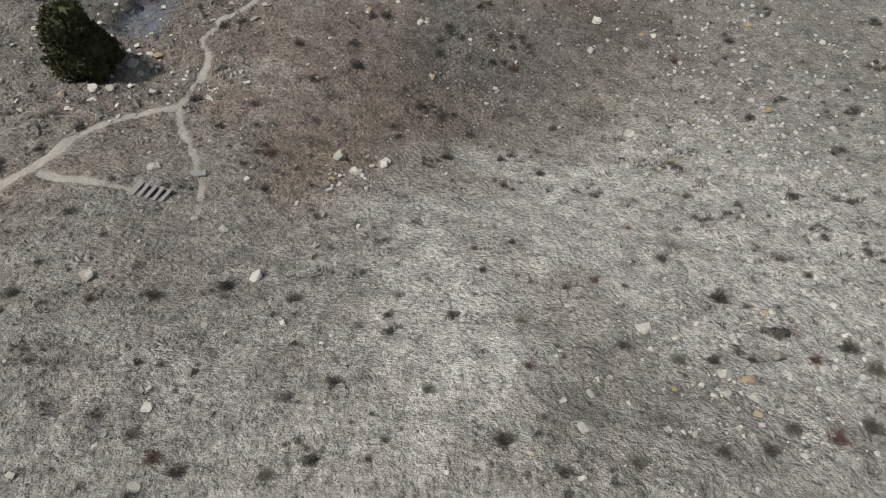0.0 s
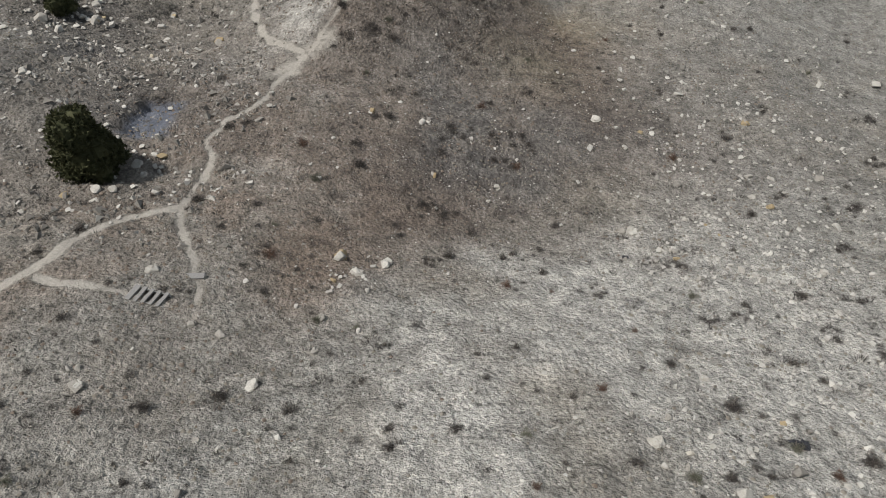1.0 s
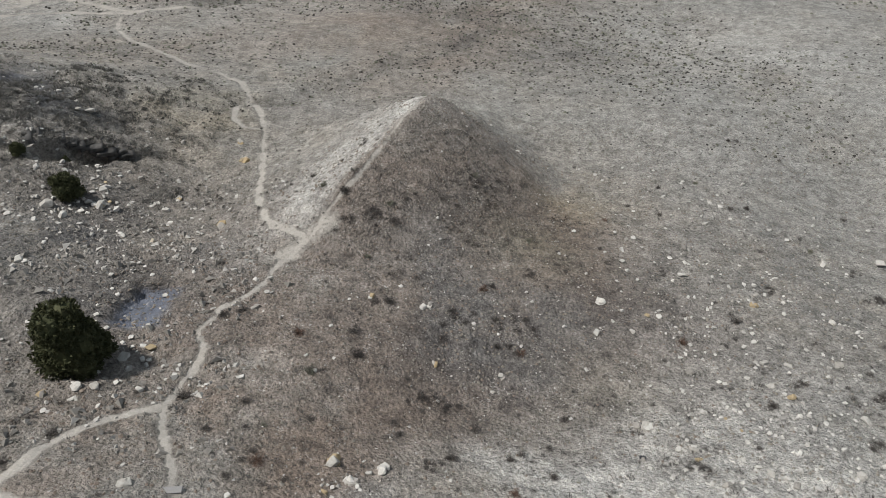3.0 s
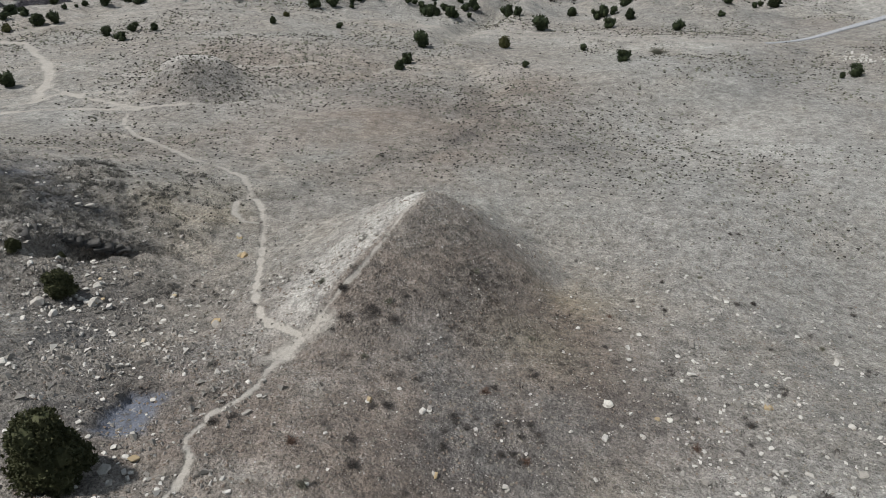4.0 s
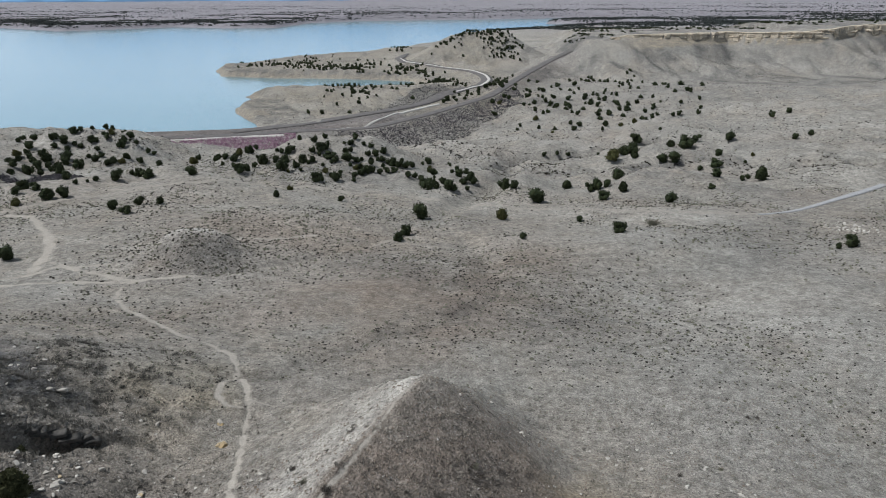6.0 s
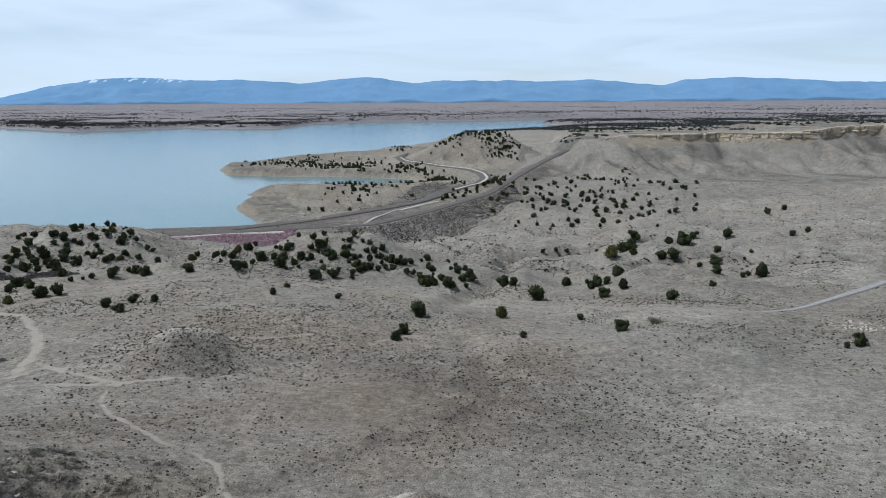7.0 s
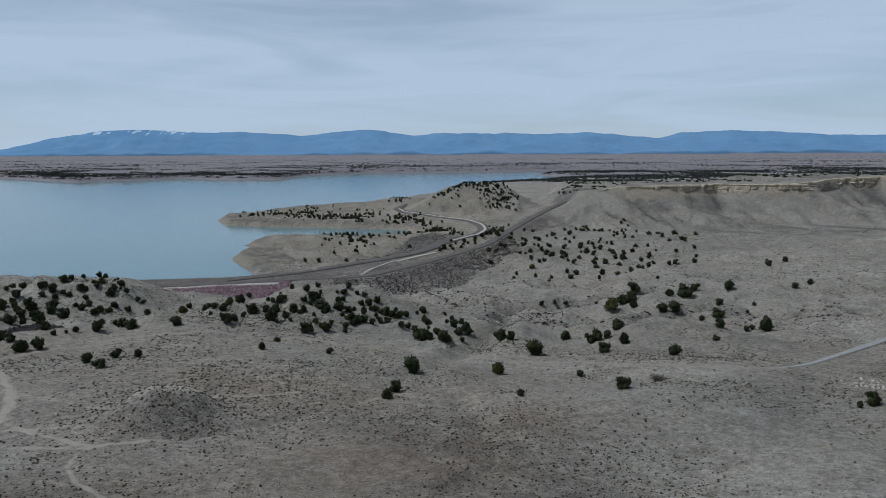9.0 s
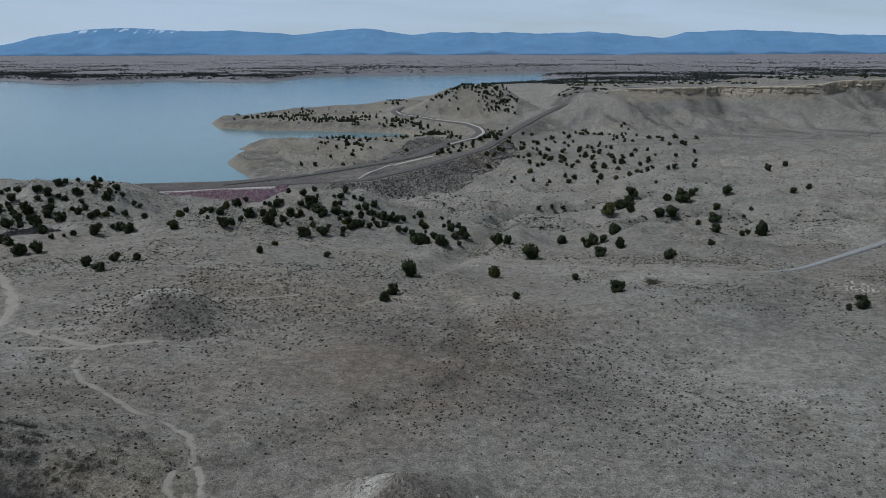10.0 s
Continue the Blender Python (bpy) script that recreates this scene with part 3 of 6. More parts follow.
JUNIPERS_B = [(101.6, 265.7, 4.1), (88.5, 229.5, 3.2), (107.8, 240.1, 5.5), (104.7, 244, 2.1), (102.6, 243.4, 2.1), (82.1, 217.4, 2.1), (124.5, 287, 2), (118.2, 278.2, 1.7), (96, 266, 2.3), (151.3, 308.6, 2.8), (166.9, 325.8, 2.9), (44.7, 318, 2.3), (51.2, 319.8, 2.4), (56.4, 321.8, 2.6), (66.5, 306.4, 1.5), (74.4, 295.1, 4.9), (98.3, 460.8, 3.4), (107.7, 480.5, 3.2), (99.8, 434.5, 4.3), (111.8, 465.4, 3.5), (112.2, 441.6, 3.7), (124.5, 466.1, 3.1), (91.3, 402.9, 4), (97.1, 391.9, 3.2), (122.4, 437.2, 3.3), (137.8, 475.8, 2.4), (135.9, 416, 3.2), (147.9, 449.5, 3), (147.4, 416.7, 3.2), (153.4, 430, 2.6), (175.7, 384.9, 3.4), (187.4, 390.1, 3.1)]
JUNIPERS_C = [(182.8, 402.7, 1.8), (128.1, 529, 2.6), (-79.7, 260.4, 2.7), (-76, 245.1, 1.5), (-75.2, 257, 2.9), (-65.4, 228.5, 4.3), (-71.4, 242.2, 2.1), (-63.8, 230.9, 2.4), (-77.7, 272.1, 3.3), (-76.2, 277.6, 3.3), (-75.4, 279.9, 2.6), (-92.8, 351.1, 3), (-65.9, 248.2, 2.1), (-64.2, 254.1, 3.9), (-66.7, 258.3, 2.2), (-62.7, 269, 2), (-60.6, 267.2, 2.2), (-57.6, 266.8, 3.4), (-59.9, 276.7, 0.9), (-56.7, 268.9, 1.8), (-57.1, 285, 2.6), (-48.7, 271.6, 2.9), (-59.9, 254.6, 2.6), (-56.8, 256.8, 3), (-52.9, 236.2, 4), (-51.4, 235.7, 1.6), (-50, 240.6, 2.8), (-47.6, 236.9, 1.4), (-50.4, 255.2, 3.4), (-47.9, 252.7, 2.1), (-46.7, 253.4, 3), (-48.5, 265.5, 2.7)]
JUNIPERS_D = [(-45.9, 263.6, 1.8), (-45.8, 266.7, 3.8), (-44, 268.5, 3.1), (-44.1, 274.1, 1.6), (-46.4, 280.1, 2.3), (-43.3, 261.6, 2.2), (-40.7, 255, 3.8), (-38.1, 253.6, 2.7), (-42.1, 248.9, 1.9), (-39.7, 251.9, 1.9), (-38.6, 233.2, 2.7), (-39.6, 221.3, 3.7), (-38.3, 224.2, 1.9), (-36.3, 230.2, 2.3), (-34.6, 227.7, 3.8), (-34.8, 239.4, 1.6), (-38.2, 275.4, 1.6), (-36.1, 275.7, 3), (-36.8, 268.1, 3.1), (-34.9, 269.4, 2.2), (-35, 259.1, 3.9), (-36.1, 258.7, 2.1), (-32.1, 260.6, 3), (-30.3, 262.6, 2), (-34.6, 280.5, 2.8), (-30.8, 276.3, 1.8), (-32.6, 249.3, 1.6), (-30.4, 247.3, 2.5), (-29.1, 247.8, 2.9), (-28.1, 243.7, 2.8), (-30, 239.2, 2.4), (-29.7, 234.2, 1.7)]
JUNIPERS_E = [(-26.3, 245, 3.2), (-26.2, 257.3, 3), (-28.3, 269.2, 2.7), (-25.8, 269.4, 3.1), (-28.1, 275.6, 2.3), (-24.5, 245.8, 2.4), (-24.5, 266.5, 2.2), (-23.1, 267.5, 2.6), (-22.1, 246.9, 2.4), (-22.1, 260.1, 1.7), (-22.9, 274.8, 2.7), (-46.4, 197.5, 2.3), (-45.7, 210.6, 2.1), (-28.9, 199.3, 2.1), (-19.4, 267.1, 4), (-17.2, 265.8, 3.1), (-16, 271.3, 2), (-14.1, 266.3, 3.5), (-12.1, 269.7, 2.7), (-17.8, 255.1, 2.5), (-20.4, 255, 2.5), (-12.1, 242.6, 2.8), (-10, 246.4, 2.4), (-7.9, 245.3, 2.4), (-6.9, 238.1, 3.1), (-4.7, 226.3, 4.1), (-2.4, 224.6, 2.9), (-8.2, 277.9, 1.8), (-6.1, 282.2, 3), (-5.2, 272.4, 3.1), (-3.9, 251.5, 2.9), (-3.2, 241.9, 1.6)]
JUNIPERS_F = [(-0.3, 229.3, 2.6), (1.5, 222.3, 3.6), (3.2, 222.6, 2.6), (2.4, 282.5, 1.6), (2.9, 247.8, 2), (4.8, 252.9, 2.1), (5.3, 241.3, 3.2), (7.9, 250.8, 2.3), (6.6, 230.1, 3), (9.2, 232.8, 3.8), (9.8, 230.3, 2.6), (7.5, 225.2, 1.7), (19.4, 226.3, 3.5), (22, 222.2, 2.6), (-105, 296.8, 4.2), (-113.5, 328, 2.9), (-76.4, 216.6, 3.4), (-84.5, 264.2, 2.3), (-88.5, 281.3, 2.2), (-180.6, 303.7, 2.9), (-173.5, 303.6, 3.8), (-168.7, 290.5, 3.9), (-191.7, 325.7, 2.8), (-162.5, 297.3, 3.4), (-162.7, 300.7, 3.1), (-158.3, 290.7, 3), (-156.4, 295, 3.9), (-158, 306.7, 3.7), (-155.4, 307.9, 2.3), (-153.4, 314, 2.3), (-172.3, 365.5, 3.3), (-141.4, 305.9, 3.3)]
JUNIPERS_G = [(-168.5, 363.6, 2.7), (-141.7, 301.7, 3.3), (-160.7, 357.1, 1.6), (-161.7, 362.4, 1.6), (-134.4, 307.6, 3.3), (-147.2, 299.2, 3.3), (-145.2, 299.5, 2.2), (-152.5, 295.4, 2.7), (-150, 295.4, 3), (-130.3, 303, 2.2), (-135, 302, 2.7), (-133.9, 297.7, 3.8), (-133.4, 304.2, 1.6), (-125.5, 301.9, 2.7), (-123.3, 302.6, 2.2), (-122.8, 287.4, 2.6), (-163.8, 273.2, 3.7), (-161, 269.3, 3.1), (-164.5, 280.8, 2.7), (-159.7, 274.5, 2.6), (-157.3, 271.8, 3.1), (-156.8, 277.7, 3.4), (-153.6, 274.6, 5.2), (-148.1, 279.6, 4.7), (-146.2, 274.8, 3.6), (-154, 291.9, 2.5), (-138.7, 270.8, 4.5), (-142.2, 285.3, 2.6), (-138.2, 281.6, 3.6), (-141.5, 291.4, 2.4), (-138, 286.7, 2.4), (-129.8, 273.5, 3)]
JUNIPERS_H = [(-129, 277.7, 4.1), (-126.8, 279.9, 3.3), (-127.4, 284.9, 2.6), (-126.6, 285.4, 2.3), (-155.5, 257, 4), (-148.1, 243, 3.3), (-150.2, 255.5, 4.7), (-151, 263.9, 3.5), (-147.5, 258.8, 2.5), (-145.5, 262.4, 2.5), (-123.1, 228.4, 4.7), (-112.3, 211.9, 3.2), (-150.4, 269.9, 2.6), (-119, 201.2, 3.8), (-113.7, 198.9, 3), (-106.2, 190.8, 4.7), (-103, 192.7, 3.6), (-117, 194.3, 2.6), (-111.1, 184.4, 2.8), (-100.2, 217.3, 3.9), (-103.3, 211.9, 2.3), (-106.7, 206.6, 1.7), (-104.2, 208.3, 1.1), (-92.5, 223, 4), (-96.9, 226.9, 2.8), (-115.5, 288.1, 3.6), (-101.3, 231.5, 2.1), (-83.9, 179.9, 2.9), (-78.3, 174.7, 2.8), (-79.1, 184.4, 2.5), (-74.4, 185.9, 2.8), (51.9, 535.2, 4)]
JUNIPERS_I = [(54.6, 550.3, 3.2), (32.8, 486.4, 3.6), (32.5, 459.5, 3.8), (37, 479.8, 3.2), (41.7, 499.7, 3.7), (44.6, 493, 3.3), (48.6, 562, 3.3), (44.2, 541.2, 3.6), (45.2, 598.9, 3.5), (67.5, 578.3, 3.4), (60.5, 528.7, 2.6), (75.5, 586.2, 2.9), (70.9, 519, 3.5), (67, 490.4, 2.9), (58.5, 493.9, 2.9), (52.6, 472.8, 2.8), (60.1, 478.9, 3.2), (57.8, 451.6, 3), (61.3, 443.5, 3.3), (64.3, 444.7, 3.3), (56, 435.1, 4), (87.9, 561, 3.8), (84.3, 522.6, 2.6), (74.6, 489.2, 3.7), (70.9, 477.1, 3.2), (73.2, 467.2, 3.9), (80.3, 471.9, 3.6), (83.6, 485, 3.7), (81.6, 466.4, 3.9), (101.6, 562.9, 4.3), (94.8, 483.1, 3.7), (95.4, 467.2, 3.9)]
JUNIPERS_J = [(81.6, 438.5, 3.3), (73.9, 416.7, 3.2), (78, 410.4, 4.2), (72.9, 400.4, 3.4), (62.5, 402.8, 2.4), (59.5, 389.8, 2.3), (53.9, 405.7, 3), (43.7, 425.8, 2.5), (-0.1, 498.1, 3.3), (2.7, 503.9, 3.8), (6.8, 508.3, 2.9), (7.9, 531.5, 3.1), (8.7, 502, 3.3), (17.7, 534.6, 3.1), (14.9, 509.8, 3), (32.2, 564.5, 4.2), (36.2, 571, 4.3), (39.7, 575.2, 4.3), (43.3, 551.4, 4.1), (14.6, 580.5, 2.9), (91.7, 427.6, 2.9), (86.2, 388.8, 2.6), (106.5, 400.4, 3.4), (127.9, 441.2, 2.3), (165.8, 492.6, 3.4), (162.5, 458.1, 2.4), (107.5, 355.4, 2.1), (132.8, 415.9, 2.9), (93.9, 482.2, 3.3), (155.5, 487.2, 3)]
ROCKS_A = [(-6.1, 25.1, 0.88), (-4.9, 23.8, 0.72), (-3.4, 25.1, 0.75), (-15.2, 22.0, 0.71), (-21.1, 29.4, 0.94), (-22.5, 28.5, 0.54), (-20.2, 29.6, 0.78), (-21.1, 28.5, 0.54), (-18.7, 33.7, 0.91), (-19.9, 32.6, 0.90), (-19.1, 31.5, 0.64), (-13.3, 38.7, 0.78), (-5.6, 41.3, 0.45), (-1.7, 41.2, 0.81), (-12.3, 18.6, 0.48), (-10.8, 18.1, 0.59), (-6.2, 17.3, 0.40), (-6.3, 19.8, 0.66), (-15.3, 14.1, 0.61), (-15.8, 15.1, 0.28), (-16.1, 15.1, 0.23), (-8.6, 14.9, 0.60), (-10.6, 7.6, 0.54), (-11.7, 6.5, 0.32), (-11.9, 6.1, 0.31), (-10.0, 4.6, 0.55), (-10.9, 8.5, 0.33), (-5.7, 22.5, 0.45), (-6.1, 22.9, 0.39), (-5.4, 21.9, 0.32), (-14.2, 5.0, 0.37), (-14.4, 10.5, 0.25)]
ROCKS_B = [(-16.2, 8.6, 0.25), (-16.4, 9.4, 0.25), (-9.8, 11.7, 0.40), (-9.6, 9.2, 0.42), (-8.8, 11.3, 0.29), (3.8, 35.2, 0.59), (3.1, 33.6, 0.45), (12.4, 44.1, 0.88), (25.1, 44.5, 0.84), (22.7, 44.8, 0.73), (15.9, 42.8, 0.59), (16.9, 42.9, 0.69), (11.5, 40.6, 0.75), (14.3, 40.8, 0.57), (16.1, 37.3, 0.64), (17.4, 36.4, 0.82), (23.0, 37.3, 0.76), (24.6, 37.0, 0.57), (23.2, 33.4, 0.63), (21.1, 35.6, 0.46), (24.0, 38.8, 0.39), (27.2, 38.6, 0.50), (30.0, 41.8, 0.74), (27.9, 36.6, 0.78), (22.4, 34.7, 0.64), (18.5, 32.4, 0.43), (17.9, 31.2, 0.34), (12.1, 30.8, 0.73), (12.8, 30.5, 0.73), (13.9, 28.2, 0.54), (14.8, 28.2, 0.63), (14.7, 27.2, 0.54)]
ROCKS_C = [(15.2, 27.8, 0.31), (11.6, 27.5, 0.46), (13.3, 27.0, 0.38), (15.3, 24.8, 0.59), (18.2, 25.8, 0.69), (23.3, 25.8, 0.72), (26.7, 30.8, 0.89), (19.2, 24.9, 0.68), (18.2, 28.7, 0.40), (20.0, 29.7, 0.42), (21.7, 28.5, 0.41), (18.3, 29.9, 0.33), (21.6, 30.1, 0.34), (21.3, 24.5, 0.54), (19.7, 31.2, 0.34), (17.1, 29.1, 0.40), (16.4, 29.3, 0.32), (20.7, 29.4, 0.42), (8.8, 12.0, 0.61), (9.7, 13.5, 0.43), (8.1, 13.6, 0.32), (12.4, 16.2, 0.59), (9.1, 11.8, 0.25), (14.9, 13.5, 0.34), (14.2, 12.6, 0.39), (14.2, 10.8, 0.64), (8.9, 8.7, 0.28), (11.3, 9.6, 0.74), (12.2, 9.4, 0.55), (12.1, 8.5, 0.58), (12.8, 8.5, 0.40), (13.6, 8.6, 0.35)]
ROCKS_D = [(11.8, 7.7, 0.38), (11.1, 6.7, 0.27), (5.5, 8.2, 0.39), (5.9, 8.9, 0.27), (4.9, 6.7, 0.53), (6.2, 6.8, 0.33), (2.4, 7.6, 0.21), (2.5, 8.4, 0.21), (2.3, 9.2, 0.35), (4.7, 10.3, 0.23), (9.9, 11.5, 0.36), (9.5, 10.7, 0.35), (10.9, 8.6, 0.57), (10.6, 6.9, 0.32), (8.9, 6.6, 0.26), (8.5, 6.7, 0.22), (10.7, 8.8, 0.29), (15.9, 13.1, 0.40), (18.9, 16.1, 0.32), (9.3, 15.2, 0.28), (13.6, 8.8, 0.25), (14.0, 8.4, 0.20), (11.7, 7.2, 0.28), (10.7, 7.3, 0.23), (3.0, 5.7, 0.27), (15.1, 8.9, 0.21)]
ROCKS_FAR = [(-21.7, 68.2, 0.91), (-23.1, 72.0, 0.81), (-25.8, 58.7, 0.83), (-19.9, 52.7, 1.17), (-34.4, 52.4, 1.47), (-30.9, 54.2, 1.25), (-31.9, 57.2, 0.95), (-27.5, 57.5, 0.70), (25.3, 57.6, 0.71), (22.1, 53.5, 0.78), (15.7, 50.8, 0.63), (17.0, 54.8, 0.55), (20.7, 49.1, 0.84), (28.2, 58.8, 0.49), (34.4, 51.7, 0.94), (40.4, 52.5, 1.12), (27.2, 62.1, 0.44), (31.6, 57.2, 0.43), (12.5, 44.4, 0.76), (-0.8, 35.4, 0.55), (25.0, 44.7, 0.71), (-1.2, 41.6, 0.52), (35.7, 58.2, 0.38), (25.6, 45.7, 0.41), (23.5, 45.0, 0.40), (35.5, 49.9, 0.35), (-23.9, 47.9, 0.60), (-28.4, 43.3, 0.58), (-30.2, 41.2, 0.85), (-38.6, 61.6, 1.03), (-21.9, 31.9, 0.55)]
SHRUBS_A = [(-15.2, 29.4, 1.28), (-20.3, 25.3, 1.08), (-9.8, 24.5, 1.14), (-11.5, 29.0, 0.81), (-10.1, 27.2, 0.56), (-8.2, 23.5, 0.65), (-9.5, 21.4, 0.75), (-13.5, 20.6, 1.44), (-13.0, 26.5, 0.91), (-8.4, 32.3, 0.93), (-5.8, 34.8, 1.05), (-7.8, 28.3, 0.94), (-9.8, 35.9, 1.07), (-6.3, 37.1, 1.26), (-14.5, 37.6, 1.88), (-5.2, 40.9, 1.07), (0.3, 39.9, 2.21), (-1.7, 32.4, 1.42), (-3.1, 28.4, 1.46), (-0.8, 25.7, 1.53), (0.3, 26.6, 1.06), (1.8, 29.8, 1.14), (3.6, 23.8, 0.87), (4.7, 38.1, 1.49), (6.3, 40.1, 1.36), (3.7, 40.6, 0.99), (3.7, 38.1, 0.70), (7.7, 31.3, 1.12), (6.2, 28.4, 0.76), (8.9, 23.3, 1.70), (3.7, 27.0, 0.87), (4.4, 27.5, 0.81)]
SHRUBS_B = [(6.2, 23.3, 0.47), (6.0, 25.5, 0.85), (-4.4, 19.2, 0.53), (-3.7, 15.3, 0.64), (-12.5, 13.3, 0.90), (-9.7, 14.2, 1.07), (-6.5, 13.4, 1.02), (-6.5, 19.6, 0.72), (-4.0, 8.6, 0.73), (-5.9, 10.6, 0.61), (-14.7, 12.7, 0.69), (-11.7, 9.6, 0.58), (-10.8, 6.5, 0.67), (-21.6, 22.8, 1.40), (-22.8, 26.1, 1.65), (-17.9, 12.9, 0.83), (-17.8, 18.1, 0.92), (-15.7, 9.5, 0.66), (-4.3, 5.5, 0.88), (-2.4, 5.5, 0.51), (-9.7, 5.6, 0.94), (-8.8, 5.1, 0.84), (-5.8, 5.0, 0.68), (-1.9, 6.2, 0.48), (-2.2, 12.2, 0.72), (-2.1, 11.2, 0.70), (0.5, 12.2, 0.95), (-0.5, 8.3, 0.63), (4.1, 14.7, 0.42), (4.6, 10.5, 0.55), (3.3, 9.4, 0.53), (2.1, 6.2, 0.99)]
SHRUBS_C = [(3.3, 12.0, 0.72), (5.7, 14.4, 0.68), (1.9, 15.4, 0.53), (3.5, 17.7, 0.57), (1.6, 17.2, 0.56), (19.3, 34.4, 1.34), (22.8, 42.2, 1.01), (27.3, 46.7, 1.42), (17.9, 39.8, 1.15), (21.5, 32.5, 1.05), (25.7, 28.3, 1.71), (28.5, 32.9, 2.05), (14.4, 21.1, 1.35), (16.0, 21.4, 1.38), (17.0, 22.3, 0.92), (14.3, 23.1, 0.84), (18.5, 16.5, 0.64), (14.2, 13.9, 0.57), (10.0, 19.7, 0.57), (9.5, 16.7, 0.41), (14.8, 12.1, 0.84), (18.6, 28.1, 0.64), (14.4, 26.2, 1.50), (13.0, 14.4, 1.26), (7.4, 10.8, 0.96), (9.6, 10.2, 0.83), (11.1, 10.3, 0.85), (12.9, 10.5, 0.67), (15.8, 10.7, 0.82), (17.9, 11.6, 1.16), (18.5, 10.4, 1.15), (12.9, 7.1, 0.95)]
SHRUBS_D = [(11.5, 6.1, 0.90), (9.6, 5.9, 0.73), (7.9, 6.8, 0.73), (6.5, 5.4, 0.81), (4.0, 5.0, 0.66), (3.3, 6.4, 0.52), (7.1, 15.0, 0.81), (11.0, 17.1, 0.77), (24.8, 34.6, 1.39), (20.8, 23.5, 1.28), (24.0, 23.0, 1.55), (35.5, 45.4, 1.71), (32.9, 38.5, 1.55), (22.9, 19.0, 1.43), (20.8, 19.9, 1.42), (17.6, 17.7, 0.98), (14.5, 6.8, 1.07), (16.3, 7.4, 1.03)]
SHRUBS_FAR_A = [(-7.7, 61.1, 1.43), (-34.8, 56.0, 3.55), (-40.0, 59.2, 1.63), (-35.9, 59.3, 0.98), (-12.2, 57.7, 1.19), (-10.6, 54.1, 1.01), (-8.6, 52.7, 1.18), (-8.0, 50.5, 2.90), (-5.7, 51.4, 1.95), (0.6, 52.1, 1.40), (-4.8, 52.6, 0.99), (-3.4, 53.6, 0.80), (-2.7, 54.4, 0.71), (3.3, 57.9, 1.40), (5.1, 60.4, 1.12), (2.8, 59.2, 1.09), (-4.3, 51.0, 1.17), (10.0, 51.4, 0.72), (15.7, 58.4, 0.81), (22.9, 65.7, 0.77), (27.3, 66.8, 0.80), (35.5, 77.5, 0.91), (34.3, 77.2, 0.75), (18.8, 61.7, 0.73), (21.5, 59.9, 0.84), (7.5, 52.5, 0.83), (6.8, 47.4, 1.44), (3.7, 45.0, 1.38), (3.0, 44.3, 1.09), (-4.2, 41.1, 1.28), (-6.4, 46.9, 0.75), (-9.9, 36.1, 0.94)]
SHRUBS_FAR_B = [(-6.0, 34.7, 0.92), (-8.4, 32.4, 0.74), (-6.1, 39.1, 0.58), (0.0, 31.5, 1.87), (-1.8, 31.6, 1.33), (5.3, 40.8, 1.74), (5.4, 37.6, 1.00), (14.1, 52.8, 0.64), (34.3, 54.0, 0.73), (39.4, 73.7, 0.75), (28.9, 60.8, 0.88), (30.7, 61.1, 0.89), (41.7, 61.9, 0.96)]

OCHRE_ROCKS = [(-34.4, 52.3, 0.9), (-31.1, 54.2, 0.7), (-21.5, 67.7, 0.95), (-30.7, 55.6, 0.6), (-20.1, 53.4, 0.9), (-32.3, 58.7, 0.5), (-21.8, 68.0, 0.9), (-20.0, 53.2, 0.9), (-25.8, 58.8, 0.7), (-34.4, 52.4, 1.1), (-30.9, 54.2, 0.8), (-0.7, 35.3, 0.5)]
WHITE_ROCKS = [(-23.2, 72.3, 0.8), (-28.9, 70.4, 0.7), (-25.9, 59.0, 0.8), (-27.2, 62.8, 0.7), (-38.5, 71.2, 1.1), (-39.5, 70.8, 0.8), (-20.4, 59.5, 0.6), (-23.3, 47.3, 0.5), (-38.6, 61.7, 0.8), (-39.6, 61.2, 0.9), (-15.1, 22.0, 0.85), (-6.0, 25.3, 1.0), (-4.9, 23.8, 0.8), (-3.4, 25.0, 0.8), (-22.6, 28.5, 0.55), (-5.5, 41.5, 0.6), (-1.2, 41.4, 0.6), (12.5, 44.2, 0.75), (25.0, 44.4, 0.75), (34.2, 51.5, 0.9), (39.9, 52.1, 1.3), (3.9, 35.1, 0.55), (12.7, 30.6, 0.9), (14.1, 28.3, 0.5), (14.8, 28.1, 0.55), (23.1, 33.3, 0.65), (23.0, 25.5, 0.7), (-15.3, 14.0, 0.75), (-15.8, 15.1, 0.4), (-16.1, 15.0, 0.35), (-8.6, 14.9, 0.75), (-6.2, 17.3, 0.55), (8.5, 11.9, 0.8)]

# ---- the ground: one sheet out to the horizon ----
def mesh_object(name, verts, faces, material, parent=None, smooth=False):
    me = bpy.data.meshes.new(name)
    me.from_pydata(verts, [], faces)
    me.materials.append(material)
    if smooth:
        me.polygons.foreach_set("use_smooth", np.ones(len(me.polygons), bool))
    ob = new(name, me)
    ob.parent = parent
    return ob


def part(name, bm, material, parent, label=""):
    me = bpy.data.meshes.new(name)
    bm.to_mesh(me)
    bm.free()
    me.materials.append(material)
    ob = new(name, me)
    ob.parent = parent
    return tagged(ob, label) if label else ob


def row_places():
    ys, y = list(-np.geomspace(3000, 1.5, 34)), -1.0
    while y < 4990:
        ys.append(y)
        y += 0.19 if y < 72 else 0.21 + (min(y, 1000) - 72) * 0.0052 + max(y - 1000, 0) * 0.012
    return np.array(ys + [5000.0])


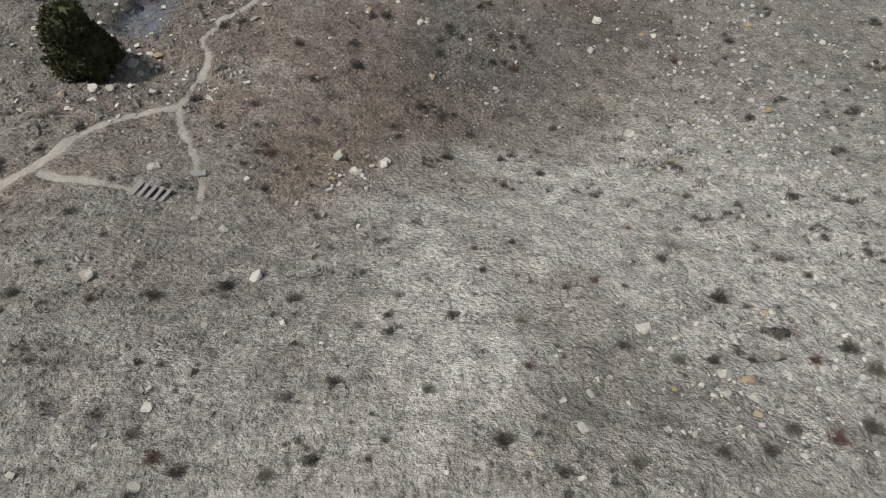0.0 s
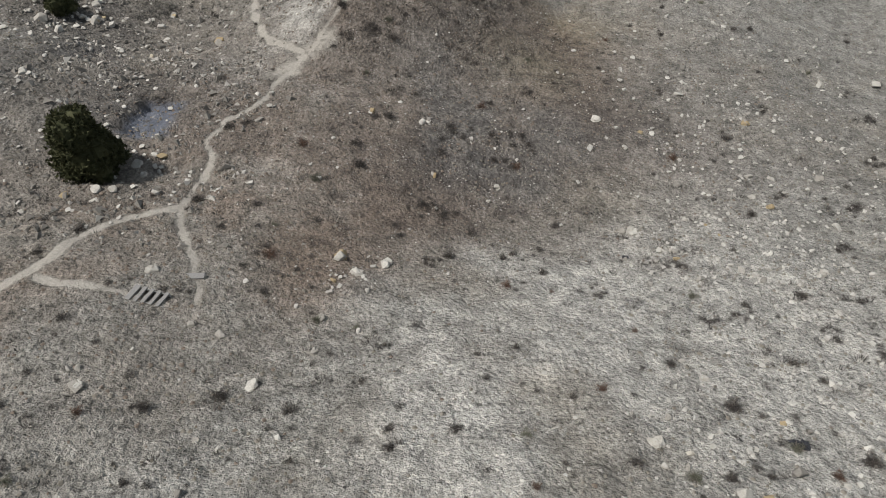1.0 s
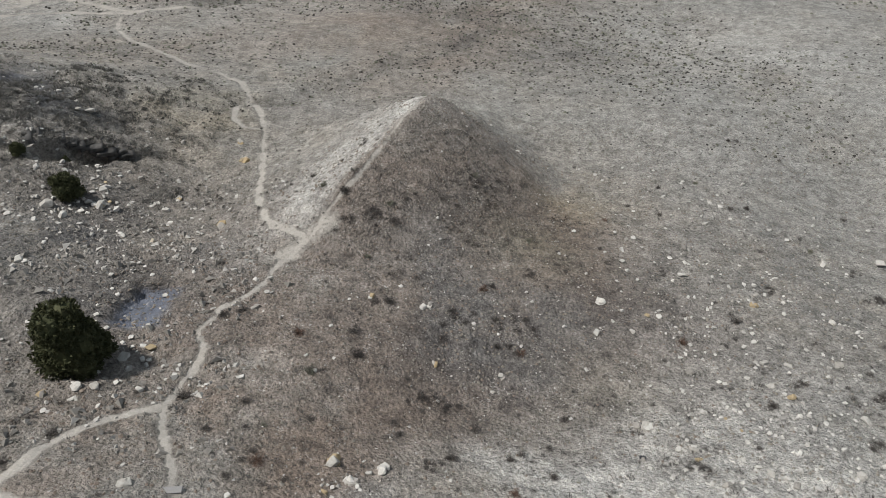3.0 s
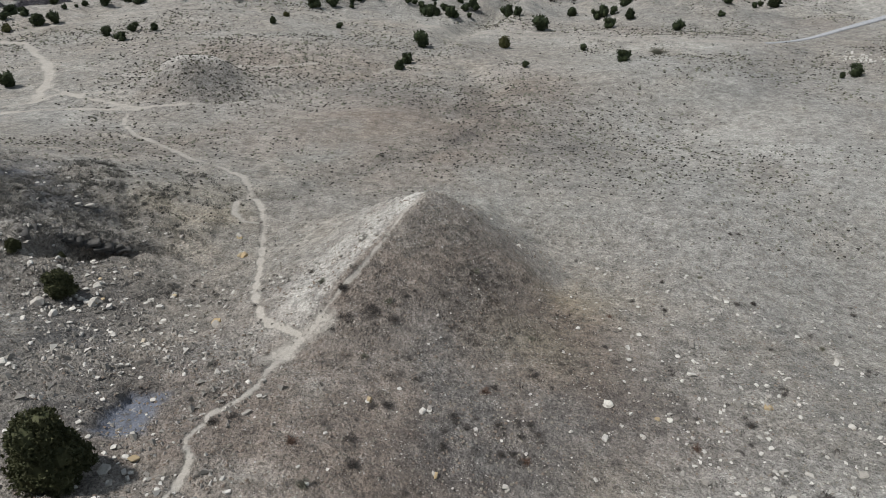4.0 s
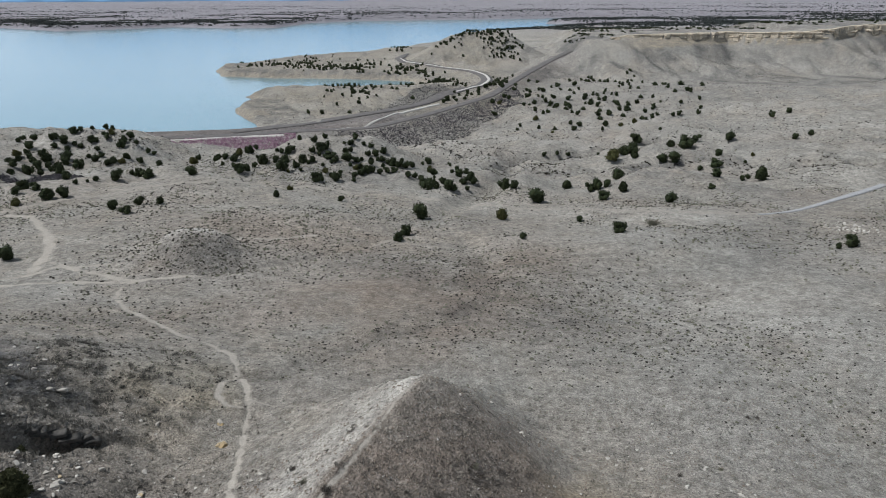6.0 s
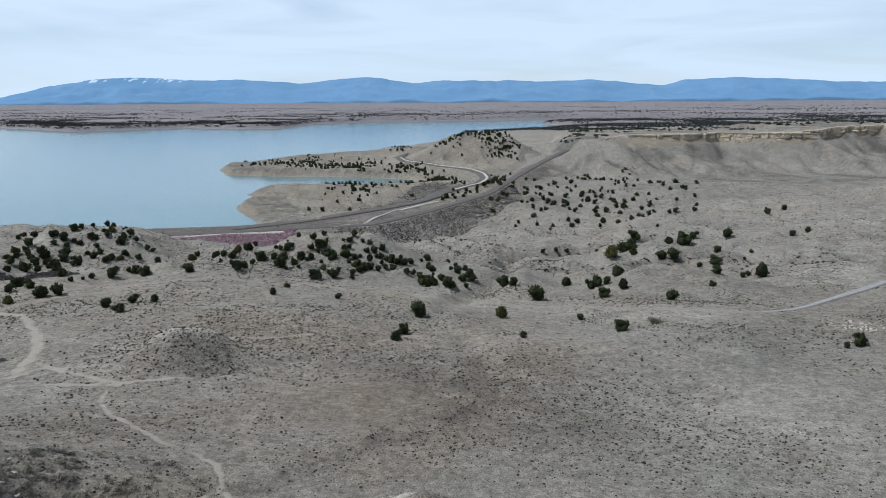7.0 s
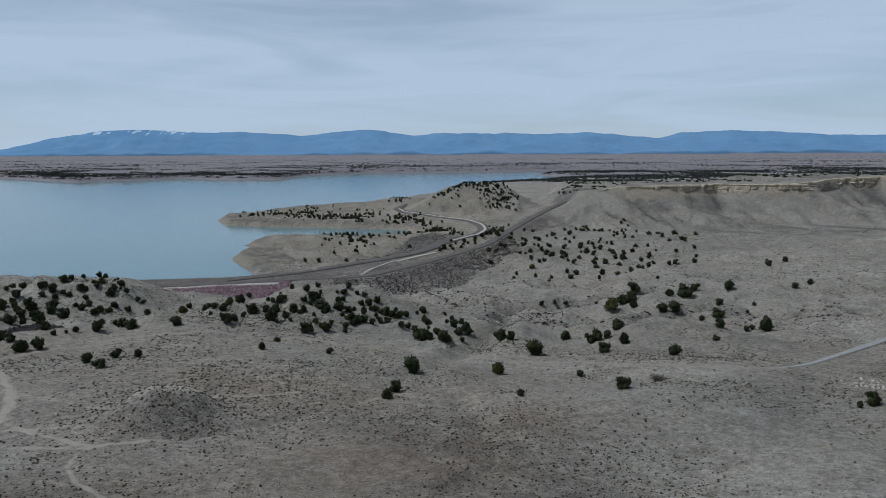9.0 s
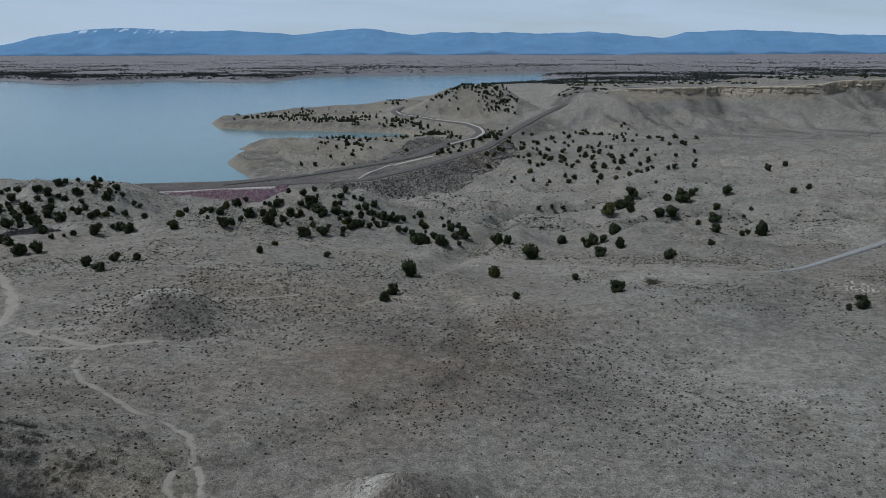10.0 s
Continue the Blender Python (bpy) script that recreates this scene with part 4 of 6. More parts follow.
TRAIL_FORK = [(-13.3, 46.6), (-12.2, 47.6), (-10.8, 49.1), (-9.8, 50.6)]


def paths_mask(x, y):
    m = np.zeros_like(x)
    for line, half in ((TRAIL_HILL, 0.23), (TRAIL_VALLEY, 0.42), (TRAIL_LOOP, 0.36), (TRAIL_SIDE, 0.22), (TRAIL_STEPS, 0.34),
                       (TRAIL_LOWER, 0.26), (TRACK_CROSS, 0.62), (TRACK_FORK, 0.45), (TRACK_WIDE, 1.1), (TRACK_LINK, 0.65),
                       (TRACK_KNOLL, 0.4), (DIRT_ROAD, 1.3), (TRAIL_FORK, 1.1)):
        d, _ = line_dist(x, y, [(*p, 0) for p in line])
        d = d + 1.1 * half * fbm(x, y, 1.6, 91, 3)
        m = np.maximum(m, (0.8 if line is TRAIL_FORK else 0.66 if line is DIRT_ROAD else 1) * (1 - step(half * 0.35, half * 1.7, d)))
    return m


def ground_tones(x, y, z):
    t = {"path": paths_mask(x, y)}
    n1, n2, n3 = fbm(x, y, 6, 101, 4), fbm(x, y, 16, 103, 4), fbm(x, y, 45, 105, 3)
    flat = step(70, 110, y)
    rust = 0.9 * bump(x, y, -3, 45, 13, 8, 10) + 0.8 * bump(x, y, 4, 58, 7, 8, 0) + 0.75 * bump(x, y, -9, 33, 9, 9, 0)
    rust = rust + 0.6 * bump(x, y, -16, 22, 8, 6, 0) + 0.35 * bump(x, y, 10, 38, 10, 6, 0) + 0.3 * bump(x, y, -30, 46, 10, 14, 0)
    rust = rust + 0.4 * bump(x, y, -40, 160, 26, 12, 0) + 0.55 * bump(x, y, 4, 124, 12, 26, -25) + 0.35 * bump(x, y, -26, 114, 18, 8, 30)
    rust = rust - 0.7 * bump(x, y, 3, 16, 6, 7, 0)
    band = fbm(x + 0.5 * y, 1.7 * y, 34, 107, 4) * flat
    t["rust"] = np.clip(rust * (1 + 1.2 * n1) + 0.25 * n2 + 0.35 * fbm(x, y, 26, 109, 3) * flat, 0, 0.9)
    ash = 0.8 * bump(x, y, 24, 30, 7, 12, -10) + 0.6 * bump(x, y, -9, 11, 2.5, 5, -30) + 0.8 * bump(x, y, 35, 128, 7, 8, 0) + 0.7 * bump(x, y, 48, 160, 16, 12, 0)
    ash = ash + 0.7 * bump(x, y, 40, 80, 18, 22, 0) + 0.6 * bump(x, y, -46, 84, 14, 5, 0) + 0.6 * bump(x, y, 70, 130, 22, 30, 0) + 0.6 * bump(x, y, -75, 120, 26, 10, 0)
    ash = ash + 0.5 * bump(x, y, -18, 12, 6, 6, 0) + 0.5 * step(180, 260, y)
    t["ash"] = np.clip(ash * (0.9 + 1.3 * n2 + 0.6 * n1), 0, 0.95)
    u, v = x + 20.7 + 0.5 * fbm(x, y, 1.6, 7, 2), y - 38.2 + 0.5 * fbm(x, y, 1.6, 11, 2)
    slate = step(-1.7, -1.3, u) * step(2.0, 1.0, u) * step(-3.0, -2.0, v) * step(2.9, 2.4, v)
    slate = 0.95 * slate + 0.7 * bump(x, y, -50, 72, 5, 5, 0) * np.clip(0.4 + 2.2 * n1, 0, 1)
    t["slate"] = np.clip(slate, 0, 1)
    t["ochre"] = np.clip(0.3 * step(445, 480, y) * (y < 1000) * step(90, 30, x) * (0.8 + 1.2 * n2) + (0.5 * bump(x, y, 14.5, 63, 3.5, 3.5, 0) + 0.5 * bump(x, y, 7.5, 51, 3, 3, 0) + 0.35 * bump(x, y, 11, 35, 2.5, 2.5, 0)
                          + 0.6 * bump(x, y, -29, 77, 4, 6, 0) + 0.4 * bump(x, y, 5, 14, 1.2, 4, 0)) * (0.8 + 1.4 * n1), 0, 0.7)
    shale = bump(x, y, 2.5, 17.5, 6.2, 8.5, -20) * (1 + 0.5 * n1)
    pale = 0.9 * step(0.30, 0.75, shale) + 0.45 * bump(x, y, 11, 6, 14, 6, 0) + 0.6 * bump(x, y, 20, 15, 6, 12, 0) + 0.3 * bump(x, y, 18, 27, 7, 6, 0)
    d, _ = seg_dist(x, y, (-10, 50), (-2, 67))
    left = step(-0.5, 1.5, -(x + 5.2) + (y - 60.5) * 0.52)
    # the hill's left flank painted paler: pale soil and its sunlit side
    pale = pale + 0.85 * left * np.exp(-(d / 7) ** 2)
    pale = pale + 1.3 * bump(x, y, 19.5, 12, 1.4, 6, -12) + 0.9 * bump(x, y, 18.3, 13.8, 0.9, 0.7, 0) + 0.25 * np.clip(-2 * band, 0, 0.8)
    pale = pale + 0.5 * bump(x, y, 50, 110, 10, 10, 0) + 0.5 * bump(x, y, -150, 312, 34, 24, 0) + 0.8 * bump(x, y, -52, 145, 6, 2.6, 5) + 0.5 * bump(x, y, 60, 180, 16, 5, 0)
    t["pale"] = np.clip(pale * (0.7 + 1.5 * n1) + 0.25 * n2, 0, 0.95)
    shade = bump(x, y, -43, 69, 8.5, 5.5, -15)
    # -24, 38: the shadow at the washed-out hole's left edge, painted in
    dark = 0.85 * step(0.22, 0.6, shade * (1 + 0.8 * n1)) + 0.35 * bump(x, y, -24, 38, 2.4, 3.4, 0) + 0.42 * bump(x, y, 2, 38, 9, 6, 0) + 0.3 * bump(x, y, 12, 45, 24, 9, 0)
    # the knoll's face painted darker, for its brush and its shade
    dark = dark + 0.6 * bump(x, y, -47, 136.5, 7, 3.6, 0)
    # dark streaks down the scree, painted as shading on its spurs
    dark = dark + step(520, 560, y) * (y < 1000) * (x > 120) * np.clip(0.8 * n3 + 2.4 * fbm(x + 0.5 * y, 0.3 * y, 14, 111, 4) - 0.05, 0, 0.6)
    dark = dark + np.clip(0.6 * band, 0, 0.3)
    wash, _ = line_dist(x, y, [(-26, 84, 0), (-19.5, 85.5, 0), (-16, 92, 0), (-7.5, 102, 0), (2, 110, 0), (9, 122, 0)])
    dark = dark + 0.3 * np.exp(-((wash + 1.6 * fbm(x, y, 6, 15, 3)) / 2.2) ** 2)
    # 3.5, 58: the hill's front face, darker for brush and shade together
    dark = dark + 0.15 * bump(x, y, 14, 118, 10, 22, 30) + 0.2 * bump(x, y, 3.5, 58, 5, 6, 0) + 0.62 * bump(x, y, -30, 44, 10, 13, 0)
    # gully walls painted dark, as shade that their relief doesn't throw
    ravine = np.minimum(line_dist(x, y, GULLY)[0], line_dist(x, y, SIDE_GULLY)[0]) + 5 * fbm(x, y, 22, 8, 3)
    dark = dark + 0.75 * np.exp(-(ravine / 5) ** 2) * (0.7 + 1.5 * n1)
    dark = dark + step(2200, 2600, y) * np.clip(2.2 * fbm(0.15 * x, y, 160, 115, 4), 0, 0.7)
    d, _ = line_dist(x, y, UPPER_ROAD)
    dark = dark + 1.0 * (d > 4.5) * step(26, 18, d) * bump(x, y, -24, 512, 30, 20, 52) * ((y - 483) - 1.6 * (x + 17) > 0)
    # the shaded end wall of the cut, its shade painted on
    dark = dark + 1.2 * bump(x, y, 131, 742, 12, 14, 0) * (y > 724)
    dark = dark + 0.22 * step(440, 480, y) * (y < 1000) * (0.9 + 1.5 * n2)
    t["dark"] = np.clip(dark * (0.9 + 1.2 * n1) + 0.12 * n2, 0, 0.85)
    d, rim = line_dist(x, y, RIM)
    rock = step(140, 200, x) * (z > rim - 10) * (z < rim - 0.8) * (d < 40) * (y < 1000)
    shore = (y > 470) * (y < 950) * (z > 0.2) * (z < 4.0) * (lake_side(x, y) < 14)
    t["rock"] = np.clip(1.0 * rock + 0.5 * shore, 0, 1)
    d, _ = line_dist(x, y, DAM)
    t["bank"] = 0.9 * (d < 40) * (x < 40) * (y > 370) * (lake_side(x, y) < 34) * step(-6, 2, z)
    t["bank"] = np.maximum(t["bank"], 0.9 * (1 - step(11, 16, line_dist(x, y, DAM_CREST)[0])))
    t["bank"] = np.maximum(t["bank"], 0.75 * step(30, 12, d) * (y > 395) * (y < 700) * (0.7 + n1))
    rings = step(0.3, 1.5, z) * step(9, 6, z) * (lake_side(x, y) < 34) * (y > 440) * (y < 1000)
    t["dark"] = np.clip(t["dark"] + rings * (0.28 + 0.3 * np.sin(4.2 * z + 3 * n1)), 0, 0.85)
    t["dark"] = np.clip(t["dark"] + 0.55 * (y > 1500) * step(70, 10, lake_side(x, y)), 0, 0.85)
    # where the haze tone is painted over the far plain
    t["plain"] = 0.85 * step(1300, 1900, y)
    return t


def build_ground():
    ys = row_places()
    u = np.linspace(-1, 1, 440)
    rows = []
    for y in ys:
        w = 36 + 0.72 * max(y, 0)
        wide = np.geomspace(w * 1.05, max(5200, w * 1.3), 16)
        rows.append(np.r_[-wide[::-1], u * w, wide])
    x = np.array(rows)
    y = np.repeat(ys[:, None], x.shape[1], 1)
    z = ground(x, y)
    nr, nc = x.shape
    verts = np.stack([x.ravel(), y.ravel(), z.ravel()], 1)
    k = np.arange(nr * nc).reshape(nr, nc)
    quads = np.stack([k[:-1, :-1].ravel(), k[:-1, 1:].ravel(), k[1:, 1:].ravel(), k[1:, :-1].ravel()], 1)
    me = bpy.data.meshes.new("ground")
    me.vertices.add(len(verts))
    me.vertices.foreach_set("co", verts.ravel())
    me.loops.add(quads.size)
    me.loops.foreach_set("vertex_index", quads.ravel())
    me.polygons.add(len(quads))
    me.polygons.foreach_set("loop_start", np.arange(0, quads.size, 4))
    me.update(calc_edges=True)
    me.polygons.foreach_set("use_smooth", np.ones(len(quads), bool))
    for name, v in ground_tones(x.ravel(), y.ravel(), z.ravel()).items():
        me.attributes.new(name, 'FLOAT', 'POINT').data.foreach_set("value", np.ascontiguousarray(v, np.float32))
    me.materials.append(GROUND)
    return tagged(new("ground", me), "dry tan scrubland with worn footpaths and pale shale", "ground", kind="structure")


def ribbon(name, line, half, material, lift, label, category, crown=0.0):
    """A road laid along a line over the ground."""
    pts = [Vector((*p[:2], 0)) for p in line]
    dense = []
    for a, b in zip(pts[:-1], pts[1:]):
        n = max(2, int((b - a).length / 4))
        dense += [a.lerp(b, i / n) for i in range(n)]
    dense.append(pts[-1])
    for _ in range(6):
        dense = [dense[0]] + [(dense[i - 1] + dense[i] * 2 + dense[i + 1]) / 4 for i in range(1, len(dense) - 1)] + [dense[-1]]
    verts, faces = [], []
    for i, p in enumerate(dense):
        way = (dense[min(i + 1, len(dense) - 1)] - dense[max(i - 1, 0)]).normalized()
        side = Vector((-way.y, way.x, 0))
        ring = []
        for s in (-1, -0.5, 0, 0.5, 1):
            q = p + side * s * half * min(1, 0.35 + 0.05 * i)
            ring.append((q.x, q.y))
        h = ground(np.array([q[0] for q in ring]), np.array([q[1] for q in ring]))
        for s, q, g in zip((-1, -0.5, 0, 0.5, 1), ring, h):
            verts.append((q[0], q[1], float(g) + lift + crown * (1 - s * s)))
        verts += [(*ring[0], float(h[0]) - 0.5), (*ring[-1], float(h[-1]) - 0.5)]
        if i:
            a, b = (i - 1) * 7, i * 7
            for s in range(4):
                faces.append((a + s, b + s, b + s + 1, a + s + 1))
            faces += [(a + 5, b + 5, b, a), (a + 4, b + 4, b + 6, a + 6)]
    return tagged(mesh_object(name, verts, faces, material, smooth=True), label, category, kind="structure")


build_ground()

water = bmesh.new()
hoop = []
for i, p in enumerate(LAKE):
    a, b = Vector(LAKE[i - 1]), Vector(LAKE[(i + 1) % len(LAKE)])
    way = (b - a).normalized()
    hoop.append(water.verts.new((p[0] + way.y * 8, p[1] - way.x * 8, 0)))
bmesh.ops.triangle_fill(water, edges=[water.edges.new((hoop[i - 1], hoop[i])) for i in range(len(hoop))], use_beauty=True)
bmesh.ops.recalc_face_normals(water, faces=water.faces)
for f in water.faces:
    if f.normal.z < 0:
        f.normal_flip()
tagged(part("water", water, WATER, None), "calm pale blue-green reservoir water", "lake", kind="structure")

ribbon("road", GRAVEL_ROAD, 1.2, GRAVEL, 0.14, "grey gravel road curving over the flats", "road", 0.1)
ribbon("pale_road", PALE_ROAD, 0.8, CHALK_ROAD, 0.4, "pale dusty road along the dam", "road", 0.1)
ribbon("pale_track", PALE_ROAD_UP, 0.8, CHALK_ROAD, 0.35, "pale dusty track climbing beside the embankment", "road", 0.1)
ribbon("lower_road", UPPER_ROAD, 5.0, ASPHALT, 0.35, "grey asphalt road curving behind the embankment", "road", 0.1)
ribbon("shore_road", [(p[0] + 1.6, p[1] + 0.5) for p in UPPER_ROAD[1:9]], 1.2, CHALK_ROAD, 0.6, "pale road curving above the shore", "road", 0.1)
DAM_ROAD = [(p[0], p[1]) for p in DAM]
ribbon("embankment_track", DAM_ROAD, 3.6, ASPHALT, 0.3, "dark track along the crest of the embankment", "road", 0.1)


# ---- the far mountains ----
def build_range():
    """A long range with a flat-topped skyline, snow on its highest end."""
    sx = [-3400, -2990, -2760, -2490, -2260, -1990, -1690, -1340, -950, -810, -490, -190, 60, 370, 450, 680, 780, 870, 1030, 1300, 1520, 1670, 1990, 2340, 2690, 3400]
    sz = [70, 130, 182, 222, 240, 240, 220, 226, 199, 221, 236, 197, 213, 205, 220, 197, 209, 205, 217, 190, 170, 212, 225, 213, 197, 180]
    x = np.linspace(-3400, 3400, 900)
    depth = np.linspace(0, 1, 26)
    top = np.interp(x, sx, sz)
    k = np.exp(-0.5 * (np.arange(-12, 13) / 4.5) ** 2)
    top = np.convolve(np.pad(top, 12, 'edge'), k / k.sum(), 'valid') + 9 * fbm(x, 0 * x, 110, 201, 6)
    X = np.repeat(x[None], len(depth), 0)
    D = np.repeat(depth[:, None], len(x), 1)
    Y = 4620 + 330 * D - 70 * np.exp(-((X - 200) / 900) ** 2)
    rise = np.clip(D, 0, 1) ** 0.9
    folds = fbm(X + 260 * D, 900 * D, 170, 211, 5)
    Z = 45 + (top[None] - 45) * np.clip(rise + 0.42 * folds * D * (1 - D) * 2, 0, 1.0)
    me_v = np.stack([X.ravel(), Y.ravel(), Z.ravel()], 1)
    n = len(x)
    k = np.arange(len(depth) * n).reshape(len(depth), n)
    quads = np.stack([k[:-1, :-1].ravel(), k[:-1, 1:].ravel(), k[1:, 1:].ravel(), k[1:, :-1].ravel()], 1)
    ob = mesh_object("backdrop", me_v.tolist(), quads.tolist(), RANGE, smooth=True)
    streak = fbm(X, 3 * Z, 34, 221, 3)
    snow = step(0.12, 0.34, streak) * step(203, 226, Z) * step(-2750, -2500, X) * step(1650, 1800, -X)
    wood = step(0.20, 0.12, D + 0.12 * fbm(0.25 * X, 600 * D, 90, 215, 4))
    ob.data.attributes.new("wood", 'FLOAT', 'POINT').data.foreach_set("value", np.ascontiguousarray(0.9 * wood.ravel(), np.float32))
    ob.data.attributes.new("snow", 'FLOAT', 'POINT').data.foreach_set("value", np.ascontiguousarray(np.clip(snow, 0, 0.5).ravel(), np.float32))
    return tagged(ob, "long haze-blue mountain range with a little snow", "mountains", kind="structure")


build_range()


# ---- the mesa's cap of sheer rock ----
def build_cliff():
    """A wall of bedded rock that follows the mesa's rim, broken by upright cracks."""
    rx, ry, rz = [p[0] for p in RIM[3:]], [p[1] for p in RIM[3:]], [p[2] for p in RIM[3:]]
    at = np.arange(150, 520, 1.1)
    edge = []
    for a in at:
        ys = np.interp(a, rx, ry) + np.linspace(-30, 30, 161)
        edge.append(ys[int(np.argmin(np.abs(rim_out(np.full(161, a), ys)[0])))])
    edge = np.convolve(np.pad(edge, 2, 'edge'), np.ones(5) / 5, 'valid')
    tall = np.interp(at, [150, 175, 215, 330, 352, 520], [1.5, 6.5, 8.5, 8.5, 14, 15])
    top = np.interp(at, rx, rz) + 0.5 + 0.8 * fbm(at, 0 * at, 12, 401, 3)
    share = np.linspace(0, 1, 26)
    X, S = np.meshgrid(at, share)
    Z = top[None] - S * tall[None]
    bed = 0.9 * (hash2(np.floor(Z / 1.3 + 1.5 * fbm(X, 0 * X, 40, 403, 2)), 0 * X, 5) - 0.5)
    block = 1.6 * (hash2(np.floor(X / 5.5 + 0.8 * fbm(X, Z, 9, 405, 2)), np.floor(Z / 5.0), 9) - 0.5)
    crack = -1.6 * np.exp(-(fbm(X, 0.2 * Z, 7, 407, 3) / 0.035) ** 2)
    Y = edge[None] - 1.8 - 1.2 * S - bed - block - crack - 1.2 * fbm(X, Z, 4, 409, 3)
    Y[0] += 1.2
    rows = [np.stack([at, edge + 4, top - 0.6], 1)] + [np.stack([X[k], Y[k], Z[k]], 1) for k in range(len(share))]
    v, n = np.concatenate(rows), len(at)
    k = np.arange(len(v)).reshape(-1, n)
    quads = np.stack([k[:-1, :-1].ravel(), k[1:, :-1].ravel(), k[1:, 1:].ravel(), k[:-1, 1:].ravel()], 1)
    ob = mesh_object("cliff", v.tolist(), quads.tolist(), CAP_ROCK)
    return tagged(ob, "tan layered sandstone cliff capping the mesa", "cliff", kind="structure")


build_cliff()

# ---- plants, stones and small things ----
rng = np.random.default_rng(7)


def tri_mesh(name, verts, material, smooth=False):
    """A mesh of loose triangles, three rows of verts each."""
    n = len(verts)
    me = bpy.data.meshes.new(name)
    me.vertices.add(n)
    me.vertices.foreach_set("co", np.ascontiguousarray(verts, np.float32).ravel())
    me.loops.add(n)
    me.loops.foreach_set("vertex_index", np.arange(n))
    me.polygons.add(n // 3)
    me.polygons.foreach_set("loop_start", np.arange(0, n, 3))
    me.update(calc_edges=True)
    me.materials.append(material)
    return me


def clump_tris(x, y, z, size, blades, spread, width, rise):
    """Blades that lean out of many clumps; all in one array."""
    n = len(x)
    a = rng.uniform(0, 2 * np.pi, (n, blades))
    out = np.sqrt(rng.uniform(0.02, 1, (n, blades))) * spread
    lean = rng.uniform(0.2, 1.0, (n, blades))
    s = size[:, None]
    bx, by = x[:, None] + np.cos(a) * out * s * 0.5, y[:, None] + np.sin(a) * out * s * 0.5
    h = s * rise * rng.uniform(0.55, 1.1, (n, blades)) * (1.15 - 0.6 * out)
    tx, ty = bx + np.cos(a) * lean * s * 0.45, by + np.sin(a) * lean * s * 0.45
    b = a + rng.uniform(0.9, 2.2, (n, blades))
    wx, wy = np.cos(b) * s * width, np.sin(b) * s * width
    zz = np.broadcast_to(z[:, None], bx.shape)
    p1 = np.stack([bx - wx, by - wy, zz - 0.05 * s], -1)
    p2 = np.stack([bx + wx, by + wy, zz - 0.05 * s], -1)
    p3 = np.stack([tx, ty, zz + h], -1)
    return np.stack([p1, p2, p3], 2).reshape(-1, 3)


def sprinkle(count, x0, x1, y0, y1, keep):
    """Places in a field, of which keep(x, y) says how likely each stays."""
    x, y = rng.uniform(x0, x1, count), rng.uniform(y0, y1, count)
    ok = rng.uniform(0, 1, count) < keep(x, y) * (1 - 0.97 * np.clip(1.5 * paths_mask(x, y), 0, 1))
    return x[ok], y[ok]


def field(name, x, y, size, blades, spread, width, rise, material, label, category):
    ob = new(name, tri_mesh(name, clump_tris(x, y, ground(x, y), size, blades, spread, width, rise), material))
    return tagged(ob, label, category, kind="stuff")


def mounds(name, x, y, size, material, label, category):
    """Low dense rounded bushes, six faces each."""
    n = len(x)
    a = np.arange(5) * 2 * np.pi / 5 + rng.uniform(0, 6.28, (n, 1))
    ring = np.stack([np.cos(a), np.sin(a), np.full((n, 5), 0.25)], -1) * rng.uniform(0.75, 1.2, (n, 5, 1))
    top = np.stack([rng.normal(0, 0.15, n), rng.normal(0, 0.15, n), rng.uniform(0.7, 1.1, n)], -1)
    foot = ring * [0.8, 0.8, 0] - [0, 0, 0.15]
    tris = []
    for i in range(5):
        j = (i + 1) % 5
        tris += [ring[:, i], ring[:, j], top, foot[:, i], foot[:, j], ring[:, j], foot[:, i], ring[:, j], ring[:, i]]
    v = np.stack(tris, 1) * (size * 0.5)[:, None, None] + np.stack([x, y, ground(x, y)], -1)[:, None]
    return tagged(new(name, tri_mesh(name, v.reshape(-1, 3), material)), label, category, kind="stuff")


def near_share(x, y):
    in_view = np.abs(x) < 16 + 0.68 * (y + 14)
    return in_view * np.clip(0.62 + 1.5 * fbm(x, y, 3.2, 301, 3) - 0.5 * bump(x, y, 2, 18, 8, 9, 0), 0.12, 1)


x, y = sprinkle(24000, -70, 70, 1, 82, near_share)
mounds("dry_grass", x, y, 0.10 + 0.22 * rng.beta(1.5, 3, len(x)), TUFT, "sparse tufts of bleached dry grass", "grass")
x, y = sprinkle(13000, -70, 70, 1, 82, lambda x, y: near_share(x + 40, y) * (np.abs(x) < 16 + 0.68 * (y + 14)))
field("low_scrub", x, y, 0.14 + 0.46 * rng.beta(1.3, 3.6, len(x)), 10, 0.9, 0.10, 0.40, GREY_TWIG, "low dead scrub scattered over the slope", "scrub")


def red_share(x, y):
    return (np.abs(x) < 16 + 0.68 * (y + 14)) * np.clip(0.9 * bump(x, y, -4, 48, 17, 10, 15) + 0.9 * bump(x, y, 5, 60, 9, 10, 0)
           + 0.6 * bump(x, y, -10, 32, 10, 10, 0) + 0.4 * bump(x, y, -16, 16, 9, 8, 0) + fbm(x, y, 5, 305, 3) * 0.5, 0, 1)


x, y = sprinkle(20000, -60, 60, 3, 82, lambda x, y: red_share(x, y) * (1 - 0.9 * bump(x, y, 3, 15, 7, 9, 0)))
mounds("red_grass", x, y, 0.10 + 0.22 * rng.beta(1.5, 3, len(x)), RED_TUFT, "reddish-brown dead grass on the hill and slope", "grass")


